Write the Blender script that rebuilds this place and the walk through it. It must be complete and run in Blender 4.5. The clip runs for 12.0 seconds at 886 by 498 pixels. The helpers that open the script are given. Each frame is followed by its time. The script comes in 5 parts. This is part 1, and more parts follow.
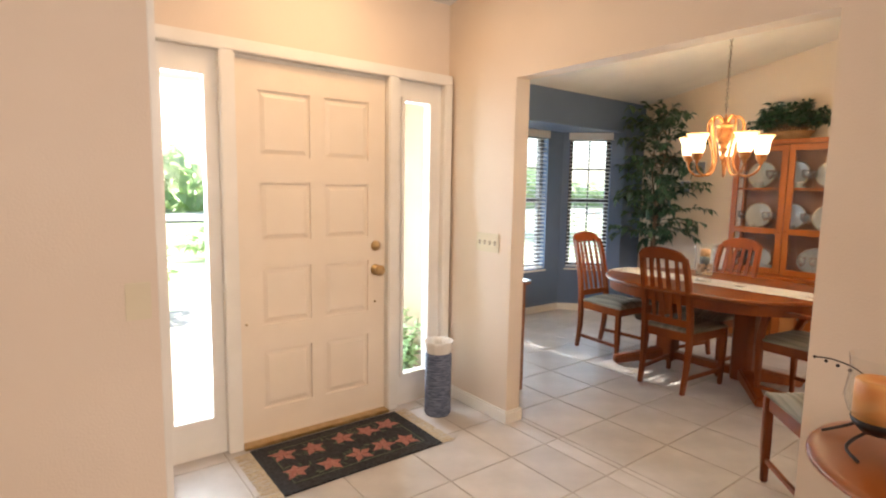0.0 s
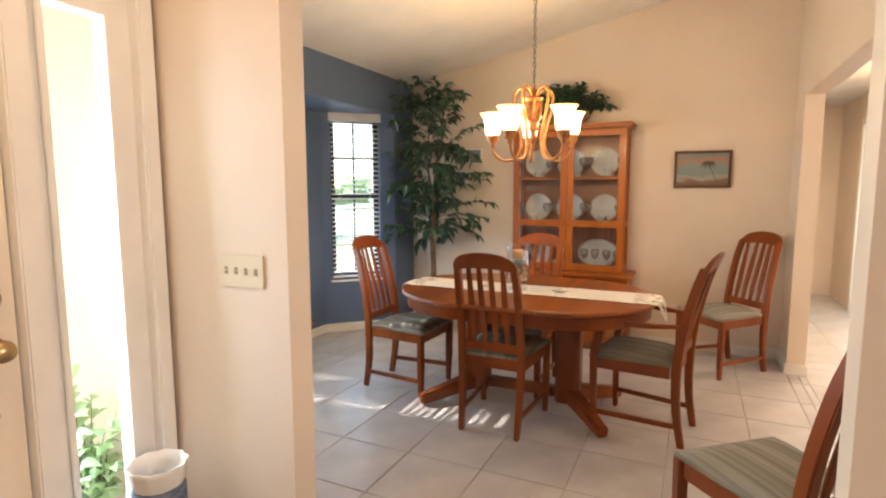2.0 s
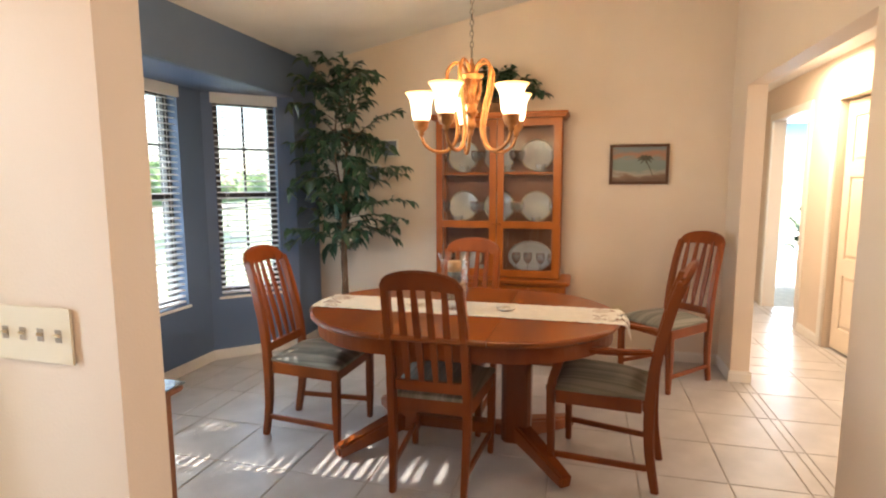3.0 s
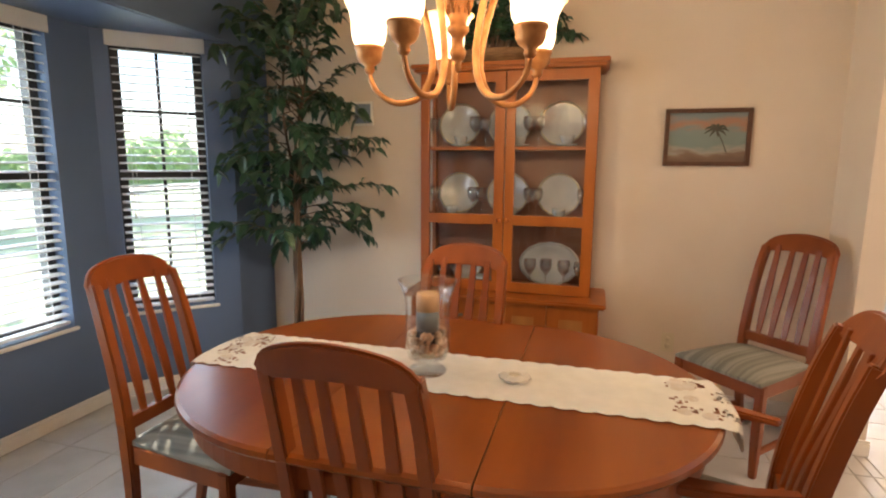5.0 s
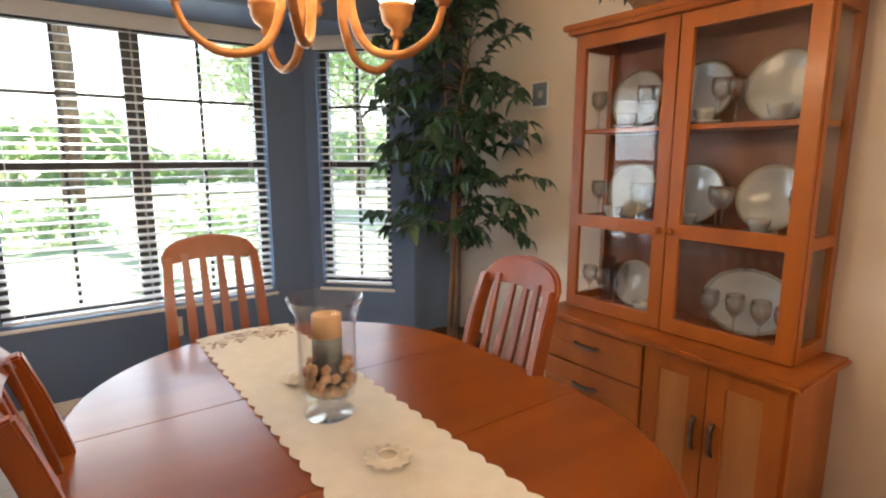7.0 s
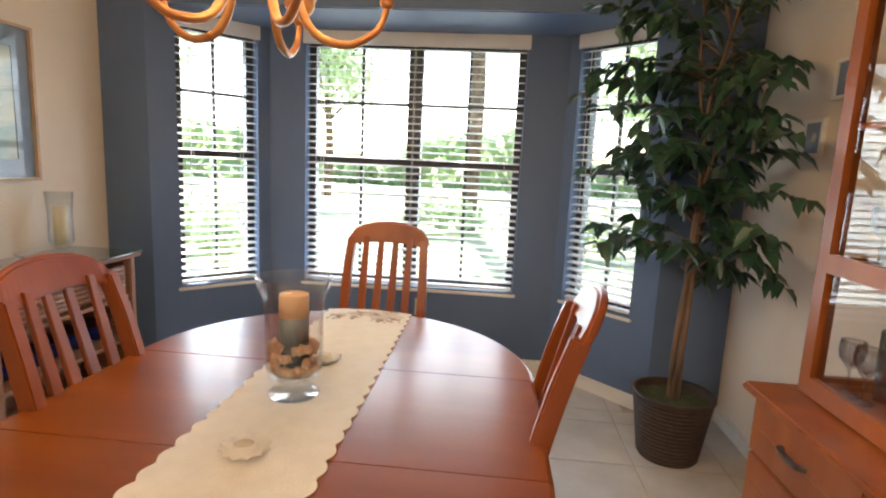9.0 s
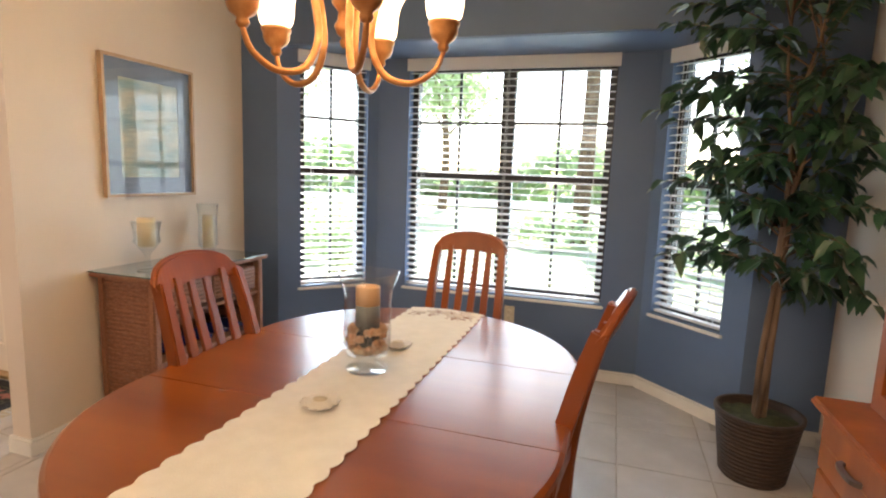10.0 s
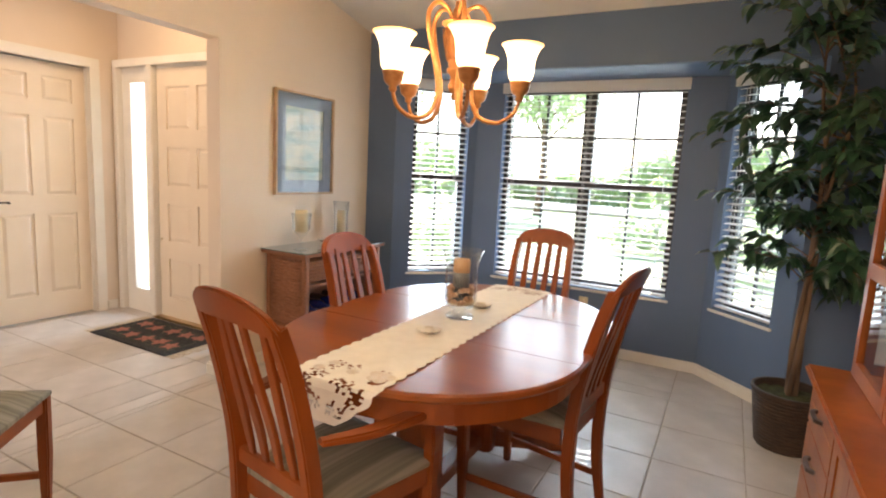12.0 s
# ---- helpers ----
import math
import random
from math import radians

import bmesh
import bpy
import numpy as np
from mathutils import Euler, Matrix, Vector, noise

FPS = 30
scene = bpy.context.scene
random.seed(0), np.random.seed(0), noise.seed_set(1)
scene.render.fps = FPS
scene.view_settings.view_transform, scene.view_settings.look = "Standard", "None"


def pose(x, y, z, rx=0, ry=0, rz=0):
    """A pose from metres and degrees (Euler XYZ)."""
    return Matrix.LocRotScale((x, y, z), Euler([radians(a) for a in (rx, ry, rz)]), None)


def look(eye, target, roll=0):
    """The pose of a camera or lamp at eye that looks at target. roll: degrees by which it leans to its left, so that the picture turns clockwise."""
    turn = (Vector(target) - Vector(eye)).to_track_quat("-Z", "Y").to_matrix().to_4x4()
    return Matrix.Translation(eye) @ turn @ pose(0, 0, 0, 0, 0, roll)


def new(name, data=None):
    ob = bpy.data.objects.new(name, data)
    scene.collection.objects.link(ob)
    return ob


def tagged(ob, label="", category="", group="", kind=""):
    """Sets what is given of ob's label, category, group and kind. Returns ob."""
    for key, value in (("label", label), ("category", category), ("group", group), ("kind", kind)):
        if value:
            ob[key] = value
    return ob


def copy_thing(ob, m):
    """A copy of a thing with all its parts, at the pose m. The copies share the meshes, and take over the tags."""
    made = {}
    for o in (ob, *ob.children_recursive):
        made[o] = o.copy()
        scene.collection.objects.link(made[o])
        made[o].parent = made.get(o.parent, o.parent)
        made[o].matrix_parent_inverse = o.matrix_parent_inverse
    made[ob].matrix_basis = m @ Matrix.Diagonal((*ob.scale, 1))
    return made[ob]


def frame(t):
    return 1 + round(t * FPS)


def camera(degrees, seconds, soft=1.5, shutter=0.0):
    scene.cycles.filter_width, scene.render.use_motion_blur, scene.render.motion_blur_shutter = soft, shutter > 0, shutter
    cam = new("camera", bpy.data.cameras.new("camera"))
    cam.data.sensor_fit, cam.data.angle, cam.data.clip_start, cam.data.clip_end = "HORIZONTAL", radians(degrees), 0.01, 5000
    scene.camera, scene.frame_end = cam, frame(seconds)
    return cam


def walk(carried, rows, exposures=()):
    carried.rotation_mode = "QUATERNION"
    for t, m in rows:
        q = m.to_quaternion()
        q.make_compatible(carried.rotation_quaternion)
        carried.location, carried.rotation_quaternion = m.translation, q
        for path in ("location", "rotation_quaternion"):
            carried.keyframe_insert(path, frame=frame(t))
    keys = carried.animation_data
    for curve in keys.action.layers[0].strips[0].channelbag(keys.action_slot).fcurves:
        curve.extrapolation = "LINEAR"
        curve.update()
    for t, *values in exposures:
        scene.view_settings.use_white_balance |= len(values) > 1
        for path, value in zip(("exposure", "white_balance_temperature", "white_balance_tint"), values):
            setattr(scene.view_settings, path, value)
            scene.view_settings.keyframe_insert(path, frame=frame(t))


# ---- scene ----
cam = camera(79.4, 12.0, soft=2.1)
PATH = [
    (0, (0.750, 0.680, 1.424), (1.951, 2.264, 1.199), 1.0),
    (0.5, (0.942, 0.987, 1.414), (2.33, 2.408, 1.179), 1.2),
    (1, (1.115, 1.276, 1.394), (2.675, 2.505, 1.164), 0.9),
    (1.5, (1.321, 1.502, 1.369), (3.021, 2.535, 1.158), 0.0),
    (2, (1.589, 1.713, 1.382), (3.387, 2.56, 1.158), -0.1),
    (2.5, (1.844, 1.913, 1.399), (3.719, 2.565, 1.16), 0.1),
    (3, (2.154, 2.065, 1.396), (4.073, 2.574, 1.153), -0.2),
    (3.2, (2.269, 2.132, 1.396), (4.2, 2.59, 1.146), 0.1),
    (3.5, (2.448, 2.239, 1.386), (4.395, 2.621, 1.132), 0.1),
    (3.7, (2.572, 2.274, 1.383), (4.523, 2.632, 1.124), 0.3),
    (5.3, (3.482, 2.199, 1.383), (5.34, 2.864, 1.059), 0.4),
    (5.5, (3.593, 2.098, 1.372), (5.408, 2.874, 1.054), 0.3),
    (6, (3.842, 1.915, 1.391), (5.517, 2.956, 1.056), 0.2),
    (6.2, (3.944, 1.851, 1.383), (5.546, 2.999, 1.045), 0.5),
    (6.5, (4.096, 1.754, 1.363), (5.559, 3.074, 1.023), 0.9),
    (7, (4.323, 1.573, 1.361), (5.493, 3.159, 1.021), 0.1),
    (8.8, (5.183, 1.522, 1.322), (5.148, 3.495, 0.997), 3.4),
    (9, (5.269, 1.522, 1.315), (5.099, 3.49, 1.001), 2.7),
    (9.5, (5.409, 1.47, 1.323), (4.981, 3.401, 1.023), 2.2),
    (10, (5.473, 1.343, 1.325), (4.876, 3.231, 1.045), 2.1),
    (10.5, (5.524, 1.147, 1.325), (4.814, 2.997, 1.055), 2.1),
    (10.8, (5.564, 1.036, 1.333), (4.796, 2.862, 1.06), 2.4),
    (11, (5.6, 0.97, 1.329), (4.795, 2.781, 1.06), 2.5),
    (11.5, (5.693, 0.822, 1.348), (4.815, 2.597, 1.069), 2.9),
    (12, (5.781, 0.72, 1.352), (4.853, 2.469, 1.069), 3.0),
]
EXPOSURES = [(0.0, 1.85), (1.0, 1.95), (2.0, 1.95), (3.5, 1.75), (5.5, 1.65), (7.0, 1.65), (9.5, 1.74), (12.0, 1.81)]
walk(cam, [(t, look(eye, target, roll)) for t, eye, target, roll in PATH], EXPOSURES)

# ---- light ----
world = bpy.data.worlds.new("sky")
scene.world = world
world.use_nodes = True
wn = world.node_tree.nodes
sky = wn.new("ShaderNodeTexSky")
sky.sky_type, sky.sun_disc = "NISHITA", False
SUN_DIR = Vector((-0.10, 0.77, 0.62)).normalized()
sky.sun_elevation = math.asin(SUN_DIR.z)
sky.sun_rotation = math.atan2(SUN_DIR.x, SUN_DIR.y)
world.node_tree.links.new(sky.outputs[0], wn["Background"].inputs[0])
wn["Background"].inputs[1].default_value = 0.15
sun = new("sun", bpy.data.lights.new("sun", "SUN"))
sun.data.energy, sun.data.angle, sun.data.color = 5.0, radians(0.5), (1.0, 0.94, 0.85)
sun.matrix_world = look(SUN_DIR * 20, (0, 0, 0))


def area(name, eye, target, w, h, watts, color):
    o = new(name, bpy.data.lights.new(name, "AREA"))
    o.data.shape, o.data.size, o.data.size_y, o.data.energy, o.data.color = "RECTANGLE", w, h, watts, color
    o.matrix_world = look(eye, target)
    return o


DAY = (0.72, 0.86, 1.0)
WARM = (1.0, 0.74, 0.45)
area("window_light_centre", (4.75, 5.12, 1.2), (4.75, 2.6, 1.75), 1.3, 1.5, 13, DAY)
area("window_light_east", (6.06, 4.84, 1.2), (4.5, 3.28, 1.6), 0.42, 1.5, 2.8, DAY)
area("window_light_west", (3.46, 4.84, 1.2), (5.2, 3.5, 1.65), 0.42, 1.5, 7.5, DAY)
area("sidelight_light_a", (1.33, 3.82, 1.1), (1.33, 0, 0.8), 0.2, 1.7, 6.5, DAY)
area("sidelight_light_b", (2.70, 3.82, 1.1), (2.70, 0, 0.8), 0.2, 1.7, 6.5, DAY)
# unseen fill lamp, added to brighten the foyer from the living room side
area("living_room_light", (1.5, -3.2, 2.2), (3.2, 2.5, 1.2), 2.6, 1.8, 36, (1.0, 0.85, 0.74))
# added warm fill from the kitchen side, no fitting modelled or seen there
area("kitchen_light", (5.0, -2.2, 2.5), (5.0, 0.8, 0.6), 1.6, 1.0, 25, (1.0, 0.80, 0.63))
area("foyer_ceiling_light", (2.0, 2.95, 2.68), (2.0, 2.95, 0), 0.5, 0.4, 3.2, (1.0, 0.66, 0.36))
area("hall_light", (7.2, 0.5, 2.35), (7.2, 0.3, 0), 0.5, 0.5, 13.92, (1.0, 0.82, 0.60))

# ---- materials ----


def mat(name, c1, c2=None, rough=0.6, scale=6.0, bump=0.0, bscale=60.0, metal=0.0, stretch=(1, 1, 1), vary=0.0, coat=0.0, spec=0.5, detail=4):
    m = bpy.data.materials.new(name)
    m.use_nodes = True
    nt = m.node_tree
    n, l = nt.nodes, nt.links
    p = n["Principled BSDF"]
    p.inputs["Roughness"].default_value, p.inputs["Metallic"].default_value = rough, metal
    p.inputs["Coat Weight"].default_value = coat
    p.inputs["Coat Roughness"].default_value = 0.12
    p.inputs["Specular IOR Level"].default_value = spec
    tc = n.new("ShaderNodeTexCoord")
    mp = n.new("ShaderNodeMapping")
    mp.inputs["Scale"].default_value = stretch
    l.new(tc.outputs["Object"], mp.inputs["Vector"])
    a = n.new("ShaderNodeTexNoise")
    a.inputs["Scale"].default_value, a.inputs["Detail"].default_value = scale, detail
    l.new(mp.outputs[0], a.inputs["Vector"])
    r = n.new("ShaderNodeValToRGB")
    r.color_ramp.elements[0].position, r.color_ramp.elements[1].position = 0.32, 0.68
    r.color_ramp.elements[0].color, r.color_ramp.elements[1].color = (*c1, 1), (*(c2 or c1), 1)
    l.new(a.outputs[0], r.inputs[0])
    out = r.outputs[0]
    if vary:
        oi, mr, mx = n.new("ShaderNodeObjectInfo"), n.new("ShaderNodeMapRange"), n.new("ShaderNodeHueSaturation")
        mr.inputs["To Min"].default_value, mr.inputs["To Max"].default_value = 1 - vary, 1 + vary
        l.new(oi.outputs["Random"], mr.inputs["Value"])
        l.new(mr.outputs[0], mx.inputs["Value"])
        l.new(out, mx.inputs["Color"])
        out = mx.outputs[0]
    l.new(out, p.inputs["Base Color"])
    if bump:
        b, bn = n.new("ShaderNodeBump"), n.new("ShaderNodeTexNoise")
        bn.inputs["Scale"].default_value = bscale
        b.inputs["Strength"].default_value, b.inputs["Distance"].default_value = bump, 0.003
        l.new(mp.outputs[0], bn.inputs["Vector"])
        l.new(bn.outputs[0], b.inputs["Height"])
        l.new(b.outputs[0], p.inputs["Normal"])
    return m


def glass(name, tint=(1, 1, 1), rough=0.0, ior=1.45, thin=True):
    m = bpy.data.materials.new(name)
    m.use_nodes = True
    n, l = m.node_tree.nodes, m.node_tree.links
    n.remove(n["Principled BSDF"])
    o = n["Material Output"]
    if thin:
        t, g, x = n.new("ShaderNodeBsdfTransparent"), n.new("ShaderNodeBsdfGlossy"), n.new("ShaderNodeMixShader")
        t.inputs[0].default_value = (*tint, 1)
        g.inputs["Roughness"].default_value = rough
        lw, pw, ma = n.new("ShaderNodeLayerWeight"), n.new("ShaderNodeMath"), n.new("ShaderNodeMath")
        pw.operation, pw.inputs[1].default_value = "POWER", 3.5
        ma.operation, ma.inputs[1].default_value, ma.inputs[2].default_value = "MULTIPLY_ADD", 0.75, 0.05
        lw.inputs[0].default_value = 0.5
        l.new(lw.outputs["Facing"], pw.inputs[0]), l.new(pw.outputs[0], ma.inputs[0]), l.new(ma.outputs[0], x.inputs[0])
        l.new(t.outputs[0], x.inputs[1]), l.new(g.outputs[0], x.inputs[2])
        l.new(x.outputs[0], o.inputs[0])
    else:
        g = n.new("ShaderNodeBsdfGlass")
        g.inputs["Color"].default_value, g.inputs["Roughness"].default_value, g.inputs["IOR"].default_value = (*tint, 1), rough, ior
        l.new(g.outputs[0], o.inputs[0])
    return m


CREAM = mat("cream_wall_paint", (0.70, 0.585, 0.475), (0.75, 0.636, 0.525), 0.55, 1.5, 0.25, 130)
BLUE = mat("blue_wall_paint", (0.095, 0.145, 0.25), (0.115, 0.17, 0.285), 0.5, 1.5, 0.25, 130)
CEIL = mat("white_ceiling_paint", (0.72, 0.70, 0.68), (0.78, 0.76, 0.73), 0.9, 3, 0.8, 90)
TRIM = mat("white_trim_paint", (0.76, 0.72, 0.66), (0.82, 0.78, 0.72), 0.35, 5, 0.05, 40)
DOORP = mat("ivory_door_paint", (0.78, 0.67, 0.54), (0.82, 0.71, 0.58), 0.38, 4, 0.08, 40)
TILE = mat("cream_floor_tile", (0.46, 0.425, 0.405), (0.57, 0.53, 0.505), 0.36, 5, 0.1, 25, vary=0.04)
GROUT = mat("tan_grout", (0.38, 0.34, 0.29), (0.47, 0.42, 0.36), 0.9, 12, 0.3, 90)
WOOD = mat("red_brown_cherry_wood", (0.155, 0.029, 0.0045), (0.27, 0.063, 0.009), 0.34, 5, 0.06, 30, stretch=(1, 1, 0.15), coat=0.1, spec=0.38)
WOODT = mat("polished_cherry_tabletop", (0.17, 0.036, 0.006), (0.29, 0.076, 0.011), 0.30, 5, 0.04, 30, stretch=(0.15, 1, 1), coat=0.22, spec=0.4)
OAK = mat("honey_oak_wood", (0.24, 0.058, 0.008), (0.40, 0.112, 0.016), 0.36, 6, 0.08, 40, stretch=(1, 1, 0.12), coat=0.08, spec=0.35)
OAKD = mat("pale_wood_panel", (0.31, 0.11, 0.026), (0.43, 0.175, 0.048), 0.38, 7, 0.08, 40, stretch=(1, 1, 0.12), coat=0.2)
DARKWOOD = mat("dark_cabinet_back", (0.17, 0.065, 0.03), (0.25, 0.10, 0.05), 0.4, 6, 0.05, 40, stretch=(1, 1, 0.15))
BRONZE = mat("dark_bronze_window_frame", (0.012, 0.010, 0.010), (0.02, 0.018, 0.016), 0.4, 10)
SLAT = mat("white_blind_slat", (0.82, 0.82, 0.82), (0.87, 0.87, 0.87), 0.45, 8)
n, l = SLAT.node_tree.nodes, SLAT.node_tree.links
p, tl, mx = n["Principled BSDF"], n.new("ShaderNodeBsdfTranslucent"), n.new("ShaderNodeMixShader")
mx.inputs[0].default_value = 0.25
tl.inputs[0].default_value = (0.85, 0.85, 0.83, 1)
l.new(p.outputs[0], mx.inputs[1]), l.new(tl.outputs[0], mx.inputs[2]), l.new(mx.outputs[0], n["Material Output"].inputs[0])
GLASS = glass("window_glass")
FABRIC = mat("sage_striped_fabric", (0.17, 0.16, 0.13), (0.30, 0.28, 0.23), 0.85, 16, 0.4, 300, stretch=(3.5, 0.06, 0.06), detail=1)
LINEN = mat("ivory_linen", (0.72, 0.68, 0.62), (0.78, 0.74, 0.68), 0.85, 20, 0.5, 320)
BRASS = mat("aged_brass", (0.45, 0.32, 0.16), (0.6, 0.45, 0.25), 0.28, 20, metal=1.0)
COPPER = mat("antique_gold_metal", (0.32, 0.13, 0.045), (0.50, 0.24, 0.09), 0.36, 25, 0.3, 60, metal=0.7)
PORCELAIN = mat("white_porcelain", (0.36, 0.37, 0.37), (0.44, 0.45, 0.45), 0.15, 6, coat=0.8)
PEWTER = mat("dark_pewter", (0.14, 0.10, 0.08), (0.24, 0.19, 0.16), 0.35, 20, metal=1.0)
DISH = mat("cream_shell_ceramic", (0.74, 0.68, 0.60), (0.8, 0.74, 0.66), 0.4, 9)
CRYSTAL = glass("clear_glassware", (0.97, 0.98, 0.98), 0.0, 1.45, True)
LEAF = mat("green_ficus_leaf", (0.012, 0.040, 0.022), (0.042, 0.105, 0.052), 0.33, 9, spec=0.6)
LEAF2 = mat("green_garden_leaf", (0.26, 0.34, 0.20), (0.38, 0.47, 0.28), 0.5, 3)
n, l = LEAF2.node_tree.nodes, LEAF2.node_tree.links
p, tl, mx = n["Principled BSDF"], n.new("ShaderNodeBsdfTranslucent"), n.new("ShaderNodeMixShader")
mx.inputs[0].default_value = 0.5
tl.inputs[0].default_value = (0.62, 0.80, 0.45, 1)
l.new(p.outputs[0], mx.inputs[1]), l.new(tl.outputs[0], mx.inputs[2]), l.new(mx.outputs[0], n["Material Output"].inputs[0])
BARK = mat("brown_bark", (0.07, 0.038, 0.022), (0.24, 0.15, 0.095), 0.85, 14, 0.8, 40, stretch=(1, 1, 0.25))
WICKER = mat("dark_wicker", (0.022, 0.012, 0.008), (0.07, 0.038, 0.022), 0.6, 60, 1.0, 120, stretch=(0.4, 0.4, 3))
SOIL = mat("moss_and_soil", (0.03, 0.03, 0.01), (0.07, 0.08, 0.03), 0.95, 40, 1.0, 80)
RUGD = mat("black_rug_pile", (0.012, 0.012, 0.014), (0.035, 0.035, 0.04), 0.95, 60, 0.8, 200)
RUGP = mat("rose_rug_pile", (0.30, 0.10, 0.08), (0.42, 0.19, 0.15), 0.95, 60, 0.8, 200)
RUGG = mat("green_rug_pile", (0.05, 0.07, 0.045), (0.11, 0.12, 0.08), 0.95, 60, 0.8, 200)
FRINGE = mat("cream_fringe", (0.45, 0.36, 0.25), (0.6, 0.5, 0.36), 0.9, 60)
POTBLUE = mat("blue_grey_woven_pot", (0.06, 0.08, 0.14), (0.20, 0.23, 0.32), 0.7, 45, 1.0, 90, stretch=(0.5, 0.5, 2.5))
CREAMPL = mat("ivory_plastic", (0.66, 0.58, 0.42), (0.7, 0.62, 0.46), 0.4, 4)
LAWN = mat("lawn_grass", (0.34, 0.42, 0.22), (0.48, 0.55, 0.34), 0.9, 1.2, 0.6, 40)
PATHM = mat("concrete_path", (0.42, 0.40, 0.37), (0.52, 0.5, 0.46), 0.85, 3, 0.3, 60)

# ---- building helpers ----


def box(bm, x0, x1, y0, y1, z0, z1, m=None):
    v = [bm.verts.new(c) for c in ((x0, y0, z0), (x1, y0, z0), (x1, y1, z0), (x0, y1, z0), (x0, y0, z1), (x1, y0, z1), (x1, y1, z1), (x0, y1, z1))]
    for f in ((3, 2, 1, 0), (4, 5, 6, 7), (0, 1, 5, 4), (1, 2, 6, 5), (2, 3, 7, 6), (3, 0, 4, 7)):
        bm.faces.new([v[i] for i in f])
    if m is not None:
        for q in v:
            q.co = m @ q.co
    return v


def prism(bm, pts, z0, z1):
    a = [bm.verts.new((x, y, z0)) for x, y in pts]
    b = [bm.verts.new((x, y, z1)) for x, y in pts]
    k = len(pts)
    bm.faces.new(a[::-1])
    bm.faces.new(b)
    for i in range(k):
        bm.faces.new((a[i], a[(i + 1) % k], b[(i + 1) % k], b[i]))


def lathe(bm, prof, n=20, m=None):
    rings = []
    for r, z in prof:
        if r < 1e-5:
            rings.append([bm.verts.new((0, 0, z))])
        else:
            rings.append([bm.verts.new((r * math.cos(6.28318530718 * i / n), r * math.sin(6.28318530718 * i / n), z)) for i in range(n)])
    for a, b in zip(rings, rings[1:]):
        for i in range(n):
            j = (i + 1) % n
            if len(a) == 1 and len(b) == 1:
                continue
            if len(a) == 1:
                f = (a[0], b[j], b[i])
            elif len(b) == 1:
                f = (a[i], a[j], b[0])
            else:
                f = (a[i], a[j], b[j], b[i])
            bm.faces.new(f).smooth = True
    if m is not None:
        for ring in rings:
            for q in ring:
                q.co = m @ q.co


def sweep(bm, pts, w, d, side=(1, 0, 0), n=4, taper=None):
    """A bar along pts. w: thickness along side; d: the other thickness; n=4 square, more is round."""
    pts = [Vector(p) for p in pts]
    rings = []
    for i, p in enumerate(pts):
        t = (pts[min(i + 1, len(pts) - 1)] - pts[max(i - 1, 0)]).normalized()
        s = Vector(side)
        s = (s - t * s.dot(t))
        if s.length < 1e-3:
            s = t.orthogonal()
        s.normalize()
        u = t.cross(s)
        k = taper[i] if taper else 1
        if n == 4:
            c = [(-.5, -.5), (.5, -.5), (.5, .5), (-.5, .5)]
        else:
            c = [(.5 * math.cos(6.28318530718 * j / n), .5 * math.sin(6.28318530718 * j / n)) for j in range(n)]
        rings.append([bm.verts.new(p + s * a * w * k + u * b * d * k) for a, b in c])
    m = len(rings[0])
    for a, b in zip(rings, rings[1:]):
        for j in range(m):
            bm.faces.new((a[j], a[(j + 1) % m], b[(j + 1) % m], b[j])).smooth = n > 4
    bm.faces.new(rings[0][::-1])
    bm.faces.new(rings[-1])


def curve(a, b, c, n=8):
    a, b, c = Vector(a), Vector(b), Vector(c)
    return [a * (1 - t) ** 2 + b * 2 * t * (1 - t) + c * t * t for t in [i / n for i in range(n + 1)]]


def smooth_path(pts, n=5):
    p = [Vector(q) for q in pts]
    p = [p[0] * 2 - p[1]] + p + [p[-1] * 2 - p[-2]]
    out = []
    for i in range(1, len(p) - 2):
        for k in range(n):
            t = k / n
            a, b, c, d = p[i - 1:i + 3]
            out.append(0.5 * ((2 * b) + (c - a) * t + (2 * a - 5 * b + 4 * c - d) * t * t + (3 * b - a - 3 * c + d) * t ** 3))
    return out + [p[-2]]


def obj(name, bm, material, bevel=0.0, smooth=False, normals=True):
    if normals:
        bmesh.ops.recalc_face_normals(bm, faces=bm.faces)
    if bevel:
        es = [e for e in bm.edges if e.is_manifold and e.calc_face_angle(0) > 0.6]
        bmesh.ops.bevel(bm, geom=es, offset=bevel, segments=2, affect="EDGES", clamp_overlap=True)
    me = bpy.data.meshes.new(name)
    if smooth:
        for f in bm.faces:
            f.smooth = True
    bm.to_mesh(me)
    bm.free()
    me.materials.append(material)
    return new(name, me)


def part(name, bm, material, parent, label="", bevel=0.0, smooth=False, normals=True):
    o = obj(name, bm, material, bevel, smooth, normals)
    o.parent = parent
    return tagged(o, label)


def again(o, parent, m):
    """One more piece on the same mesh."""
    q = new(o.name.split(".")[0], o.data)
    q.parent = parent
    q.matrix_basis = m
    return q


def thing(name, m, label, category, group=""):
    o = new(name)
    o.empty_display_size = 0.1
    o.matrix_world = m
    return tagged(o, label, category, group)


def structure(name, bm, material, bevel=0.0, label=""):
    return tagged(obj(name, bm, material, bevel), label, kind="structure")


def B():
    return bmesh.new()


